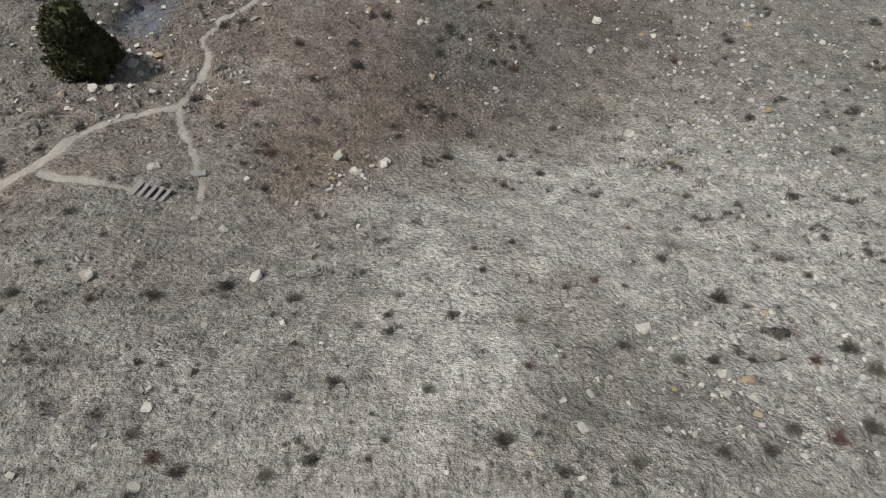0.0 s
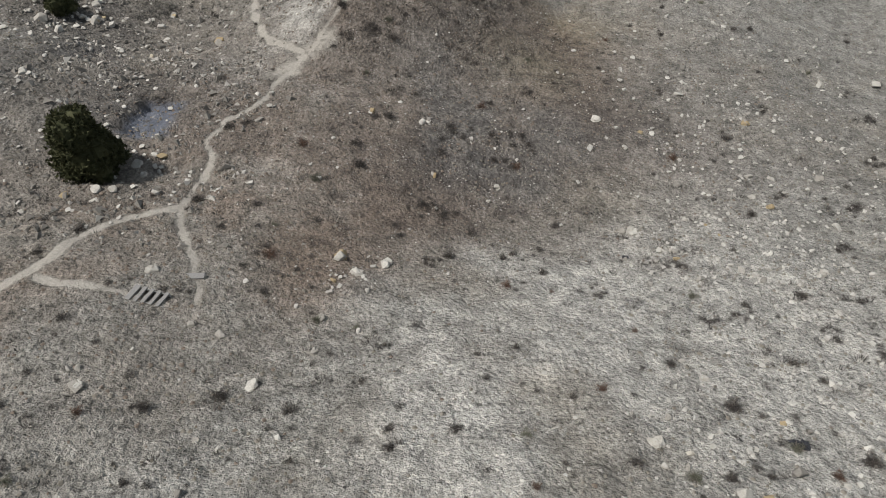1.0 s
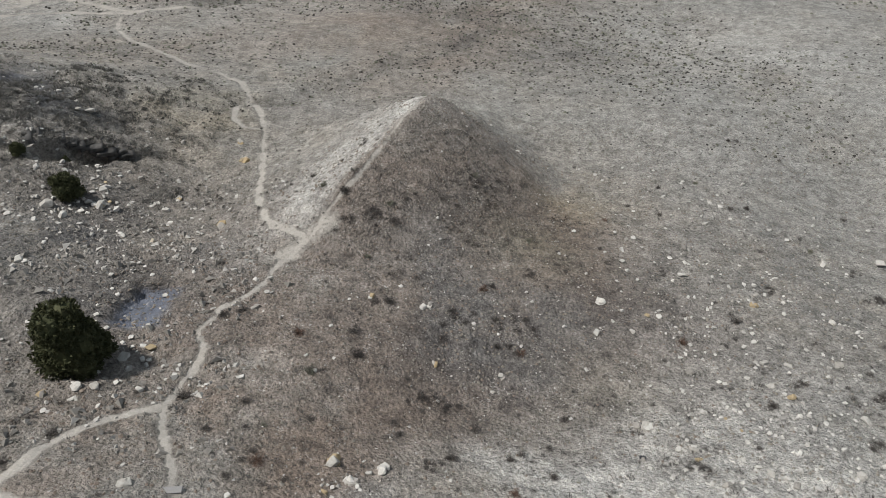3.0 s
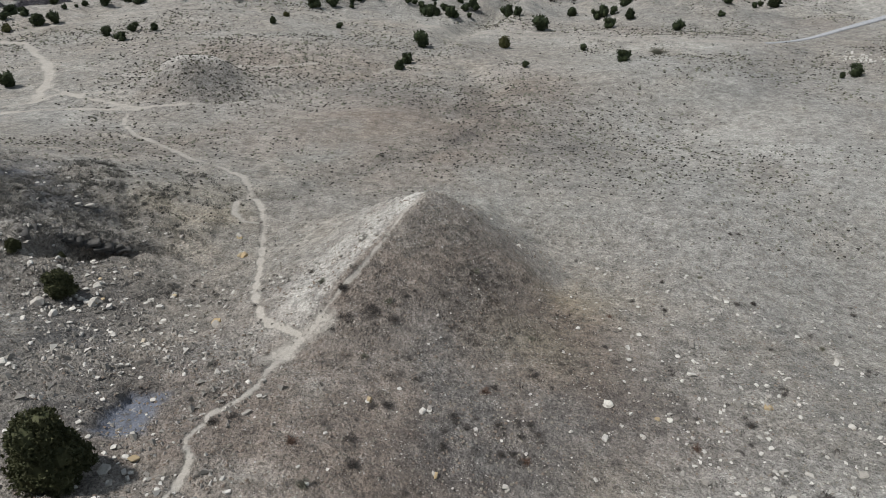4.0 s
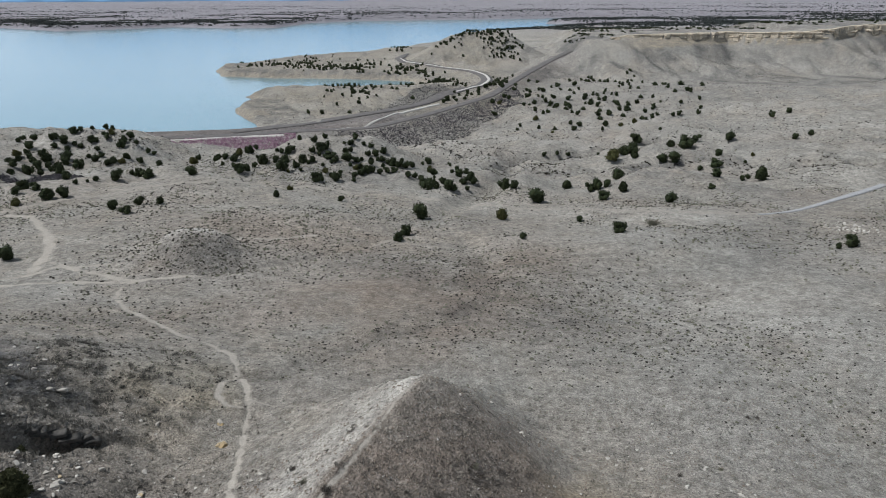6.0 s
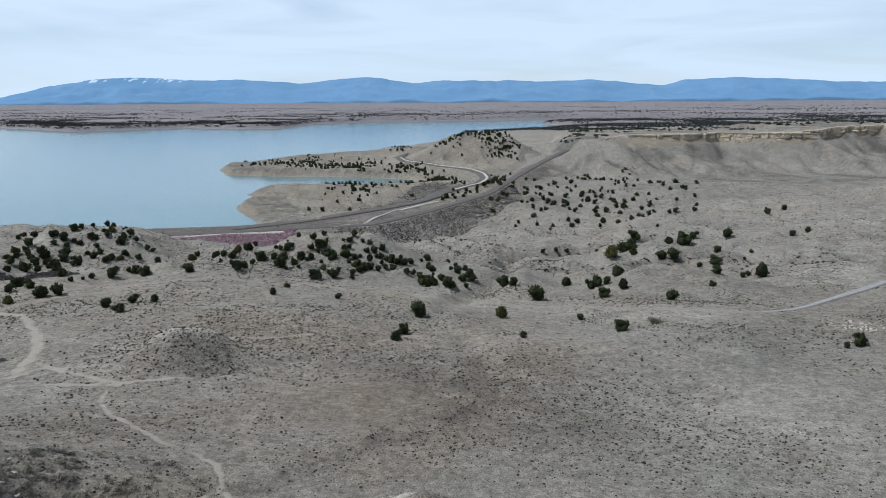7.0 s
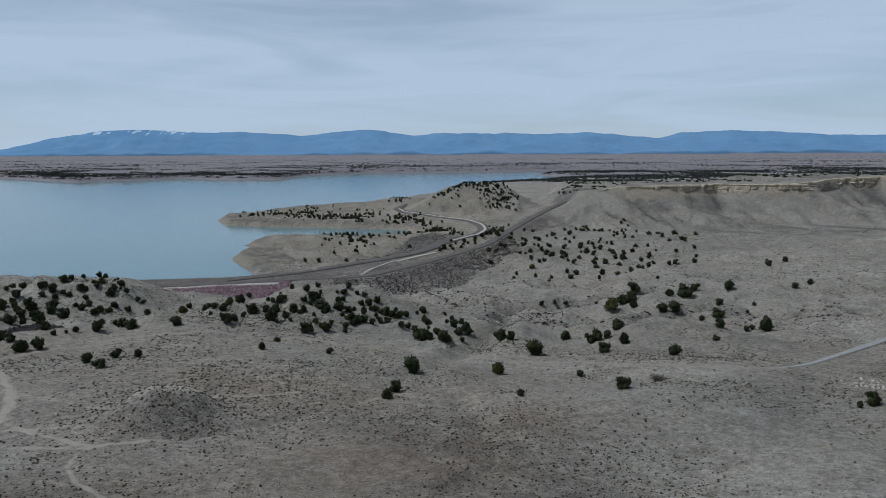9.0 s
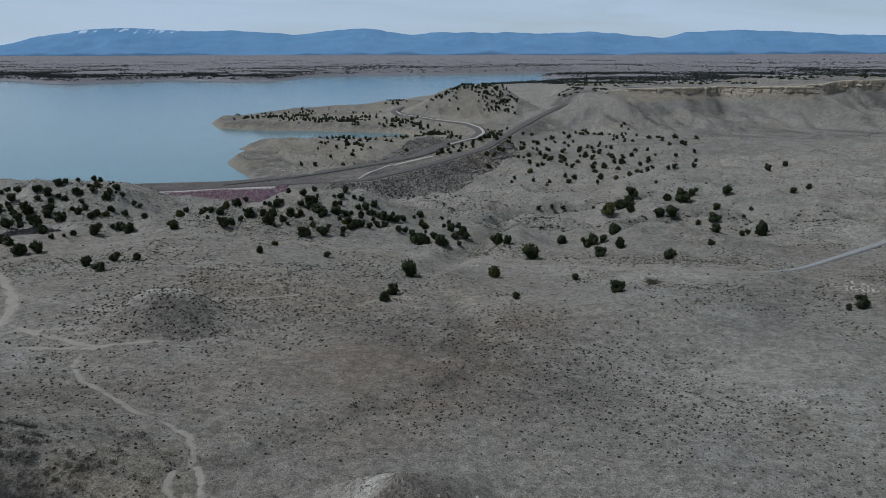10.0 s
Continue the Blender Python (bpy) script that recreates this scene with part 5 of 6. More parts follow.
def mid_share(x, y):
    wash, _ = line_dist(x, y, [(-26, 84, 0), (-19.5, 85.5, 0), (-16, 92, 0), (-7.5, 102, 0), (2, 110, 0), (9, 122, 0)])
    in_view = np.abs(x) < 20 + 0.68 * y
    knoll = 0.7 * bump(x, y, -48, 146, 26, 16, 0) + 0.75 * bump(x, y, -22, 168, 24, 14, 0) + 0.5 * bump(x, y, -90, 160, 26, 14, 0) + 0.4 * bump(x, y, 16, 118, 14, 22, -35)
    bare = 0.6 * bump(x, y, -10, 118, 12, 8, 30) + 0.5 * bump(x, y, -51, 147, 5, 3, 10)
    return in_view * np.clip(0.11 + 1.5 * fbm(x, y, 20, 311, 4) + knoll - bare - 0.002 * np.maximum(y - 200, 0) + 0.6 * np.exp(-(wash / 3.5) ** 2) + 0.35 * bump(x, y, 4, 126, 12, 26, -25), 0.03, 1)


x, y = sprinkle(150000, -240, 240, 74, 340, mid_share)
s = (0.24 + 0.70 * rng.beta(1.3, 3.4, len(x))) * (1 + 0.002 * np.maximum(y - 150, 0)) * np.clip(0.62 + (y - 74) / 170, 0.62, 1)
third = rng.uniform(0, 1, len(x)) < 0.7
mounds("scrub", x[third], y[third], s[third] * 0.85, SCRUB, "dark low brush dotted over the flats", "scrub")
mounds("sagebrush", x[~third], y[~third], s[~third] * 1.1, SAGE, "grey-green sagebrush dotted over the flats", "scrub")
x, y = sprinkle(30000, -130, 130, 72, 190, lambda x, y: (np.abs(x) < 20 + 0.68 * y) * np.clip(0.6 + fbm(x, y, 14, 315, 3), 0.1, 1))
field("thin_grass", x, y, rng.uniform(0.2, 0.45, len(x)), 3, 1.0, 0.16, 0.3, STRAW, "thin bleached grass over the flats", "grass")
x, y = sprinkle(18000, -330, 420, 300, 640, lambda x, y: (np.abs(x) < 20 + 0.68 * y) * (lake_side(x, y) > 15) * np.clip(0.4 + 1.4 * fbm(x, y, 45, 317, 3), 0.05, 1))
mounds("far_scrub", x, y, rng.uniform(0.4, 1.0, len(x)), SCRUB, "brush dotted over the valley", "scrub")


# junipers
def juniper_crown(seed, clumps, leaf, lobes, squat, cone=False):
    r = np.random.default_rng(seed)
    centre = np.stack([r.normal(0, 0.13, lobes), r.normal(0, 0.13, lobes), r.uniform(0.18, 0.62, lobes) * squat], 1)
    centre[0] = (0, 0, 0.22)
    size = r.uniform(0.20, 0.33, lobes)
    if cone:
        up = np.linspace(0.12, 0.80, lobes)
        a = np.arange(lobes) * 2.4
        centre = np.stack([np.cos(a) * 0.25 * (1.0 - up) ** 0.6, np.sin(a) * 0.25 * (1.0 - up) ** 0.6, up * squat], 1) + r.normal(0, 0.03, (lobes, 3))
        size = 0.13 + 0.12 * (1 - up) + r.uniform(0, 0.05, lobes)
    pick = r.integers(0, lobes, clumps)
    way = r.normal(size=(clumps, 3))
    way /= np.linalg.norm(way, axis=1, keepdims=True)
    far = size[pick] * (0.55 + 0.45 * np.sqrt(r.uniform(0, 1, clumps)))
    p = centre[pick] + way * far[:, None] * np.array([1, 1, 0.95])
    p[:, 2] = np.maximum(p[:, 2], 0.05 + 0.03 * r.uniform(0, 1, clumps))
    k = 5
    q = np.repeat(p, k, 0)
    out = np.repeat(way, k, 0) * 0.7 + r.normal(size=(clumps * k, 3)) * 0.8 + [0, 0, 0.45]
    out /= np.linalg.norm(out, axis=1, keepdims=True)
    side = np.cross(out, r.normal(size=(clumps * k, 3)))
    side /= np.linalg.norm(side, axis=1, keepdims=True)
    ln = leaf * r.uniform(0.6, 1.3, (clumps * k, 1))
    q = q + r.normal(size=q.shape) * leaf * 0.3
    leaves = np.stack([q - side * ln * 0.42 - out * ln * 0.3, q + side * ln * 0.42 - out * ln * 0.2, q + out * ln], 1).reshape(-1, 3)
    # the dense dark inside of each lobe
    u, v = np.meshgrid(np.arange(7), np.arange(4), indexing='ij')
    a, b = u * 2 * np.pi / 7, v * np.pi / 4
    def ball(a, b):
        return np.stack([np.sin(b) * np.cos(a), np.sin(b) * np.sin(a), np.cos(b)], -1)
    w, h = 2 * np.pi / 7, np.pi / 4
    p00, p10, p11, p01 = ball(a, b), ball(a + w, b), ball(a + w, b + h), ball(a, b + h)
    shell = np.concatenate([np.stack([p00, p01, p11], 2).reshape(-1, 3), np.stack([p00, p11, p10], 2).reshape(-1, 3)])
    core = (centre[:, None] + shell[None] * size[:, None, None] * 0.78).reshape(-1, 3)
    core[:, 2] = np.maximum(core[:, 2], 0.02)
    return np.concatenate([leaves, core])


def limb(bm, a, b, ra, rb, sides=6):
    a, b = Vector(a), Vector(b)
    turn = (b - a).to_track_quat('Z', 'Y').to_matrix()
    rings = []
    for p, r in ((a, ra), (a.lerp(b, 0.5) + Vector((0.02, -0.015, 0)), (ra + rb) / 2), (b, rb)):
        rings.append([bm.verts.new(p + turn @ Vector((math.cos(i * 2 * math.pi / sides) * r, math.sin(i * 2 * math.pi / sides) * r, 0))) for i in range(sides)])
    for lo, hi in zip(rings[:-1], rings[1:]):
        for i in range(sides):
            bm.faces.new((lo[i], lo[(i + 1) % sides], hi[(i + 1) % sides], hi[i]))
    bm.faces.new(rings[-1])


def make_juniper(seed, clumps, leaf, lobes, squat, paint, label, cone=False):
    tree = new("juniper")
    tagged(tree, label, "tree", "junipers over the scrubland")
    bm = bmesh.new()
    r = random.Random(seed)
    limb(bm, (0, 0, -0.06), (r.uniform(-0.04, 0.04), r.uniform(-0.04, 0.04), 0.4 * squat), 0.055, 0.035, 7)
    for i in range(5):
        a = i * 1.26 + r.uniform(-0.4, 0.4)
        limb(bm, (0, 0, r.uniform(0.05, 0.3) * squat), (math.cos(a) * 0.27, math.sin(a) * 0.27, r.uniform(0.4, 0.65) * squat), 0.028, 0.010, 5)
    part("trunk", bm, BARK, tree)
    crown = new("crown", tri_mesh("crown", juniper_crown(seed, clumps, leaf, lobes, squat, cone), paint))
    crown.parent = tree
    return tree


KINDS = [make_juniper(11 + i, 260, 0.078, 8 + i % 3, 0.8 + 0.08 * (i % 4), JUNIPER, "dark green rounded juniper standing in dry scrub") for i in range(5)]
OLIVE = make_juniper(31, 280, 0.075, 7, 0.75, JUNIPER_DULL, "olive-tinged juniper standing in dry scrub")
BIG = make_juniper(41, 5200, 0.034, 22, 0.98, JUNIPER_NEAR, "large dense dark juniper beside the footpath", True)
SMALL = make_juniper(43, 2200, 0.040, 14, 0.85, JUNIPER_NEAR, "low dark juniper among boulders on the bank", True)


def plant(kind, px, py, width, turn, tall=1.0):
    g = float(ground(np.array([px]), np.array([py]))[0])
    m = pose(px, py, g - 0.03 * width, 0, 0, turn) @ Matrix.Diagonal((width * 1.02, width * 1.02, width * 1.0 * tall, 1))
    return copy_thing(kind, m)


dice = random.Random(5)
for n, (px, py, w) in enumerate(JUNIPERS_A + JUNIPERS_B + JUNIPERS_C + JUNIPERS_D + JUNIPERS_E + JUNIPERS_F + JUNIPERS_G + JUNIPERS_H + JUNIPERS_I + JUNIPERS_J):
    plant(OLIVE if n % 17 == 4 else KINDS[n % 5], px, py, w, dice.uniform(0, 360), dice.uniform(0.95, 1.3))
plant(BIG, -22.2, 31.9, 4.5, 40, 1.1)
plant(BIG, -26.0, 20.6, 4.6, 190)
plant(SMALL, -33.6, 54.6, 3.0, 20)
plant(SMALL, -40.3, 60.2, 1.6, 130)
plant(SMALL, -36.6, 60.9, 0.9, 250)

# junipers on the headlands, the knob and the mesa's foot: too small and many to tell apart
far = []
thin = [juniper_crown(51 + i, 26, 0.13, 2, 0.85) for i in range(4)]
HEADLAND_CLUSTERS = ((-205, 832, 19, 19, 46), (-160, 838, 12, 39, 70), (-122, 766, 11, 55, 70), (-92, 736, 6, 43, 80), (-86, 805, 13, 39, 25), (-36, 718, 13, 21, 80), (-4, 618, 7, 6, 60), (-57, 948, 6, 8, 22), (-134, 702, 5, 9, 12), (-86, 588, 7, 60, 24), (-62, 542, 7, 28, 30), (-46, 689, 8, 49, 22))
VALLEY_CLUSTERS = ((-21, 678, 10, 10, 44), (-29, 626, 9, 60, 20), (41, 597, 7, 14, 34), (20, 535, 7, 20, 16), (65, 768, 11, 11, 70), (29, 793, 23, 3, 70), (53, 782, 11, 7, 25), (13, 781, 6, 10, 6), (68, 481, 11, 34, 14), (108, 473, 15, 38, 34), (152, 550, 17, 30, 16), (130, 590, 14, 17, 14))
for cx, cy, sx, sy, count in HEADLAND_CLUSTERS + VALLEY_CLUSTERS:
    px, py = rng.normal(cx, sx, count), rng.normal(cy, sy, count)
    ok = (lake_side(px, py) > 8) & (line_dist(px, py, DAM)[0] > 9) & (line_dist(px, py, UPPER_ROAD)[0] > 6)
    for qx, qy, qz in zip(px[ok], py[ok], ground(px[ok], py[ok])):
        far.append(thin[dice.randrange(4)] * dice.uniform(2.9, 5.0) + [qx, qy, qz - 0.15])
tagged(new("distant_junipers", tri_mesh("distant_junipers", np.concatenate(far), JUNIPER)), "dark junipers scattered over the headlands", "woods", kind="stuff")
for kind in KINDS + [OLIVE, BIG, SMALL]:
    for o in (*kind.children_recursive, kind):
        bpy.data.objects.remove(o)


# woods along the far shore and on the plain
def far_woods(x, y):
    band = np.clip(0.10 + 2.2 * fbm(x, 2.5 * y, 190, 331, 4) + 1.3 * np.exp(-np.maximum(lake_side(x, y), 0) / 150), 0, 1)
    return band * (lake_side(x, y) > 10) * np.exp(-np.maximum(y - 2300, 0) / 420)


x, y = sprinkle(190000, -2300, 2300, 1500, 3700, far_woods)
field("far_woods", x, y, rng.uniform(4, 9, len(x)), 4, 0.9, 0.36, 0.5, FAR_LEAF, "scattered dark woods beyond the lake", "woods")
x, y = sprinkle(5000, 90, 900, 690, 1150, lambda x, y: (ground(x, y) > 30) * np.clip(0.3 + 1.5 * fbm(x, y, 60, 335, 3), 0, 1) * (y - 700 > 30))
field("mesa_woods", x, y, rng.uniform(2.5, 4.5, len(x)), 6, 0.9, 0.32, 0.7, JUNIPER, "dark junipers along the top of the mesa", "woods")


# stones
def stone_mesh(seed, flat):
    r = random.Random(seed)
    bm = bmesh.new()
    for _ in range(15):
        v = Vector((r.uniform(-1, 1), r.uniform(-1, 1), r.uniform(-1, 1)))
        v = v / max(0.75, v.length) * 0.5
        bm.verts.new((v.x * 1.1, v.y * 0.85, v.z * flat))
    hull = bmesh.ops.convex_hull(bm, input=bm.verts[:])
    bmesh.ops.delete(bm, geom=[g for g in hull['geom_interior'] if isinstance(g, bmesh.types.BMVert)], context='VERTS')
    bmesh.ops.bevel(bm, geom=bm.edges[:], offset=0.018, segments=1, affect='EDGES')
    bmesh.ops.triangulate(bm, faces=bm.faces[:])
    me = bpy.data.meshes.new("rock")
    bm.to_mesh(me)
    bm.free()
    return me


GREY_STONE = rubble_paint("grey_rubble", (0.17, 0.155, 0.135), (0.29, 0.265, 0.23), (0.42, 0.39, 0.345))
PALE_STONES, GREY_STONES = [], []
for i in range(7):
    me = stone_mesh(60 + i, (0.75, 0.5, 0.9, 0.4, 0.65, 0.55, 0.8)[i])
    me.materials.append(LIME)
    PALE_STONES.append(me)
    me = me.copy()
    me.materials.clear()
    me.materials.append(DARK_ROCK)
    GREY_STONES.append(me)


def lay_stone(px, py, w, pale=True, sink=0.22):
    me = dice.choice(PALE_STONES if pale else GREY_STONES)
    ob = new("rock", me)
    g = float(ground(np.array([px]), np.array([py]))[0])
    ob.matrix_basis = pose(px, py, g + w * 0.18 - w * sink * 0.5, dice.uniform(-14, 14), dice.uniform(-14, 14), dice.uniform(0, 360)) @ Matrix.Diagonal((w * dice.uniform(0.85, 1.2), w * dice.uniform(0.8, 1.1), w * dice.uniform(0.7, 1.05), 1))
    size = "large boulder" if w > 0.85 else "broken rock" if w > 0.4 else "small stone"
    return tagged(ob, ("pale limestone " if pale else "weathered grey ") + size + " half sunk in dry soil", "rock", "rocks on the slope")


for n, (px, py, w) in enumerate(ROCKS_A + ROCKS_B + ROCKS_C + ROCKS_D + ROCKS_FAR):
    lay_stone(px, py, w * 1.05, n % 6 != 5)
OCHRE = stone_paint("ochre_sandstone", (0.36, 0.27, 0.155), (0.46, 0.37, 0.24))
for px, py, w in OCHRE_ROCKS:
    ob = lay_stone(px, py, w * 1.1)
    ob.data = ob.data.copy()
    ob.data.materials.clear()
    ob.data.materials.append(OCHRE)
    tagged(ob, "ochre sandstone boulder lying on rough ground")
for px, py, w in WHITE_ROCKS:
    lay_stone(px, py, w * 1.1)


def stone_tris(me):
    co = np.zeros(len(me.vertices) * 3)
    me.vertices.foreach_get("co", co)
    ix = np.zeros(len(me.polygons) * 3, int)
    me.polygons.foreach_get("vertices", ix)
    return co.reshape(-1, 3)[ix]


# loose stones in drifts: right-hand slope, by the hollow, round the big tree, pale debris by the road
drift = []
shapes = [stone_tris(me) for me in PALE_STONES]
for cx, cy, sx, sy, count, lo, hi in ((21, 29, 6, 7, 330, 0.14, 0.5), (34, 38, 6, 8, 120, 0.16, 0.5), (14, 9, 3.5, 3.5, 150, 0.12, 0.4), (-21, 32, 4, 3.5, 90, 0.2, 0.6),
                                      (-5.5, 24, 2, 2, 26, 0.15, 0.5), (-33, 54, 4, 3, 60, 0.3, 0.9), (25, 44, 12, 6, 200, 0.16, 0.5),
                                      (-26, 48, 6, 8, 120, 0.2, 0.6), (100, 171, 2.6, 2.2, 70, 0.3, 1.3), (22, 60, 12, 8, 80, 0.25, 0.7),
                                      (20, 14, 4, 8, 170, 0.12, 0.45), (-44, 66, 8, 6, 60, 0.3, 0.8), (-37.5, 60.5, 4, 1.4, 40, 0.2, 0.7), (0, 30, 20, 14, 110, 0.14, 0.4)):
    px, py = rng.normal(cx, sx, count), rng.normal(cy, sy, count)
    for qx, qy, qz in zip(px, py, ground(px, py)):
        w, a = lo + (hi - lo) * dice.random() ** 2, dice.uniform(0, 6.28)
        v = shapes[dice.randrange(7)]
        drift.append(np.stack([v[:, 0] * math.cos(a) - v[:, 1] * math.sin(a), v[:, 0] * math.sin(a) + v[:, 1] * math.cos(a), v[:, 2]], 1) * w + [qx, qy, qz + 0.08 * w])
CHIPS = rubble_paint("pale_chips", (0.25, 0.228, 0.198), (0.40, 0.375, 0.335), (0.48, 0.455, 0.415))
tagged(new("loose_stones", tri_mesh("loose_stones", np.concatenate(drift), LOOSE)), "loose broken pale stones strewn over the slope", "stones", kind="stuff")


def pebble_field(name, count, box, keep, lo, hi, material, label):
    """Many small angular stones in one mesh."""
    x, y = sprinkle(count, *box, keep)
    n = len(x)
    base = np.array([(1, 0, 0), (-0.5, 0.87, 0), (-0.5, -0.87, 0), (0.1, 0.05, 0.75), (0, 0, -0.4)])
    tris = np.array([(0, 1, 3), (1, 2, 3), (2, 0, 3), (1, 0, 4), (2, 1, 4), (0, 2, 4)])
    s = lo + (hi - lo) * rng.beta(1.2, 4, n)
    a = rng.uniform(0, 6.28, n)
    v = base[None] + rng.normal(0, 0.22, (n, 5, 3))
    c, si = np.cos(a)[:, None], np.sin(a)[:, None]
    v = np.stack([c * v[..., 0] - si * v[..., 1], si * v[..., 0] + c * v[..., 1], v[..., 2]], -1) * s[:, None, None] * 0.6
    v = v + np.stack([x, y, ground(x, y) + 0.05 * s], -1)[:, None]
    me = bpy.data.meshes.new(name)
    me.from_pydata(v.reshape(-1, 3).tolist(), [], (tris[None] + 5 * np.arange(n)[:, None, None]).reshape(-1, 3).tolist())
    me.materials.append(material)
    return tagged(new(name, me), label, "stones", kind="stuff")


pebble_field("rubble", 9000, (-48, -11, 24, 66), lambda x, y: np.clip(0.35 + 1.5 * fbm(x, y, 5, 361, 3), 0, 1) * step(-9, -17, x + 0.1 * (y - 40)), 0.12, 0.75,
             GREY_STONE, "grey broken rubble on the rough ground beside the path")
pebble_field("gravel", 42000, (-60, 60, 2, 75), lambda x, y: (np.abs(x) < 16 + 0.68 * (y + 14)) * np.clip(0.25 + 1.2 * fbm(x, y, 4, 341, 3)
             + 0.6 * bump(x, y, 18, 20, 9, 14, 0) + 0.4 * bump(x, y, 2, 18, 8, 9, 0), 0.03, 1), 0.05, 0.26, CHIPS, "loose pale gravel and broken shale")


def dam_side(x, y, a, b, lo, hi):
    """Whether a place lies on the dam's outer face, between two stretches of its crest."""
    d, _ = line_dist(x, y, DAM)
    edge = np.interp(x, [p[0] for p in DAM], [p[1] for p in DAM])
    return (d > lo) & (d < hi) & (x > a) & (x < b) & (y < edge)


pebble_field("purple_riprap", 30000, (-145, -70, 340, 420), lambda x, y: dam_side(x, y, -140, -82, 4.5, 24) * 1.0, 0.5, 1.6, PINK,
             "purple-pink broken rock facing the dam")
pebble_field("dark_riprap", 60000, (-80, 60, 360, 600), lambda x, y: dam_side(x, y, -60, 55, 5, 30) * 1.0, 0.4, 1.4, GREY_RUBBLE,
             "dark grey broken rock facing the embankment")
pebble_field("shale_slabs", 9000, (-60, 25, 465, 560), lambda x, y: (line_dist(x, y, UPPER_ROAD)[0] > 5) * (line_dist(x, y, UPPER_ROAD)[0] < 22) * bump(x, y, -24, 512, 28, 18, 52)
             * ((y - 483) - 1.6 * (x + 17) > 0), 0.4, 1.2, SHALE, "dark layered shale broken out of the road cut")
pebble_field("dark_slabs", 5000, (-150, -108, 205, 232), lambda x, y: bump(x, y, -124, 219, 11, 4, -14) > 0.4, 0.6, 1.8, GREY_RUBBLE,
             "dark flat broken slabs on the flat below the hill")


# shrubs
def make_shrub(seed, paint, label, blades=60, rise=0.75):
    shrub = new("shrub")
    tagged(shrub, label, "shrub", "shrubs on the slope")
    r = random.Random(seed)
    bm = bmesh.new()
    for i in range(7):
        a = r.uniform(0, 6.28)
        limb(bm, (0, 0, -0.05), (math.cos(a) * r.uniform(0.15, 0.4), math.sin(a) * r.uniform(0.15, 0.4), r.uniform(0.3, 0.6) * rise), 0.020, 0.007, 4)
    part("woody_base", bm, BARK, shrub)
    q = np.random.default_rng(seed)
    n = blades * 8
    way = q.normal(size=(n, 3)) * [1, 1, 0.7] + [0, 0, 0.5]
    way[:, 2] = np.abs(way[:, 2])
    way /= np.linalg.norm(way, axis=1, keepdims=True)
    lobe = 1 + 0.35 * np.sin(3 * np.arctan2(way[:, 1], way[:, 0]) + seed)[:, None]
    root = way * q.uniform(0.08, 0.40, (n, 1)) * lobe * [1, 1, 1.1 * rise]
    tip = root + (0.5 * way + q.normal(size=(n, 3)) * 0.7) * q.uniform(0.05, 0.13, (n, 1))
    tip[:, 2] = np.maximum(tip[:, 2], 0.02)
    side = np.cross(tip - root, q.normal(size=(n, 3)))
    side *= 0.014 / np.linalg.norm(side, axis=1, keepdims=True)
    tris = np.stack([root - side, root + side, tip], 1).reshape(-1, 3)
    leaves = new("foliage", tri_mesh("foliage", tris, paint))
    leaves.parent = shrub
    return shrub


SHRUB_KINDS = [make_shrub(71, TWIG, "dead grey-brown shrub on the dry slope", 84), make_shrub(72, TWIG, "dead grey-brown shrub on the dry slope", 56, 0.6),
               make_shrub(73, TWIG_RED, "dry reddish-brown shrub on the slope", 64), make_shrub(74, SAGE, "grey-green sagebrush on the dry slope", 90, 0.6),
               make_shrub(75, JUNIPER_DULL, "low olive-green yucca clump on the slope", 60, 0.6)]


def set_shrub(kind, px, py, w):
    g = float(ground(np.array([px]), np.array([py]))[0])
    copy_thing(kind, pose(px, py, g, 0, 0, dice.uniform(0, 360)) @ Matrix.Diagonal((w, w, w * dice.uniform(0.8, 1.1), 1)))


loose = []
for n, (px, py, w) in enumerate(SHRUBS_A + SHRUBS_B + SHRUBS_C + SHRUBS_D + SHRUBS_FAR_A + SHRUBS_FAR_B):
    kind = SHRUB_KINDS[(0, 1, 2, 0, 3, 1, 0, 0, 1, 3)[n % 10]]
    if w < 1.3:
        set_shrub(kind, px, py, w)
    else:
        loose += [(px + dice.gauss(0, 0.3 * w), py + dice.gauss(0, 0.25 * w), dice.uniform(0.35, 0.6) * w) for _ in range(5)]
for _ in range(620):
    py = dice.uniform(4, 85)
    loose.append((dice.uniform(-12 - 0.6 * py, 14 + 0.6 * py), py, 0.28 + 0.5 * dice.random() ** 2))
forms = [next(o for o in kind.children if o.name.startswith("foliage")).data for kind in SHRUB_KINDS[:2]]
forms = [np.array([v.co for v in me.vertices]).reshape(-1, 3, 3)[::2].reshape(-1, 3) for me in forms]
lift = ground(np.array([p[0] for p in loose]), np.array([p[1] for p in loose]))
brush = []
for (px, py, w), g in zip(loose, lift):
    a, v = dice.uniform(0, 6.28), forms[dice.randrange(2)]
    brush.append(np.stack([v[:, 0] * math.cos(a) - v[:, 1] * math.sin(a), v[:, 0] * math.sin(a) + v[:, 1] * math.cos(a), v[:, 2]], 1) * w + [px, py, g])
tagged(new("small_shrubs", tri_mesh("small_shrubs", np.concatenate(brush), TWIG)), "small dead grey-brown shrubs scattered over the slope", "scrub", kind="stuff")
set_shrub(SHRUB_KINDS[3], 51.5, 173.5, 4.4)
for kind in SHRUB_KINDS:
    for o in (*kind.children_recursive, kind):
        bpy.data.objects.remove(o)


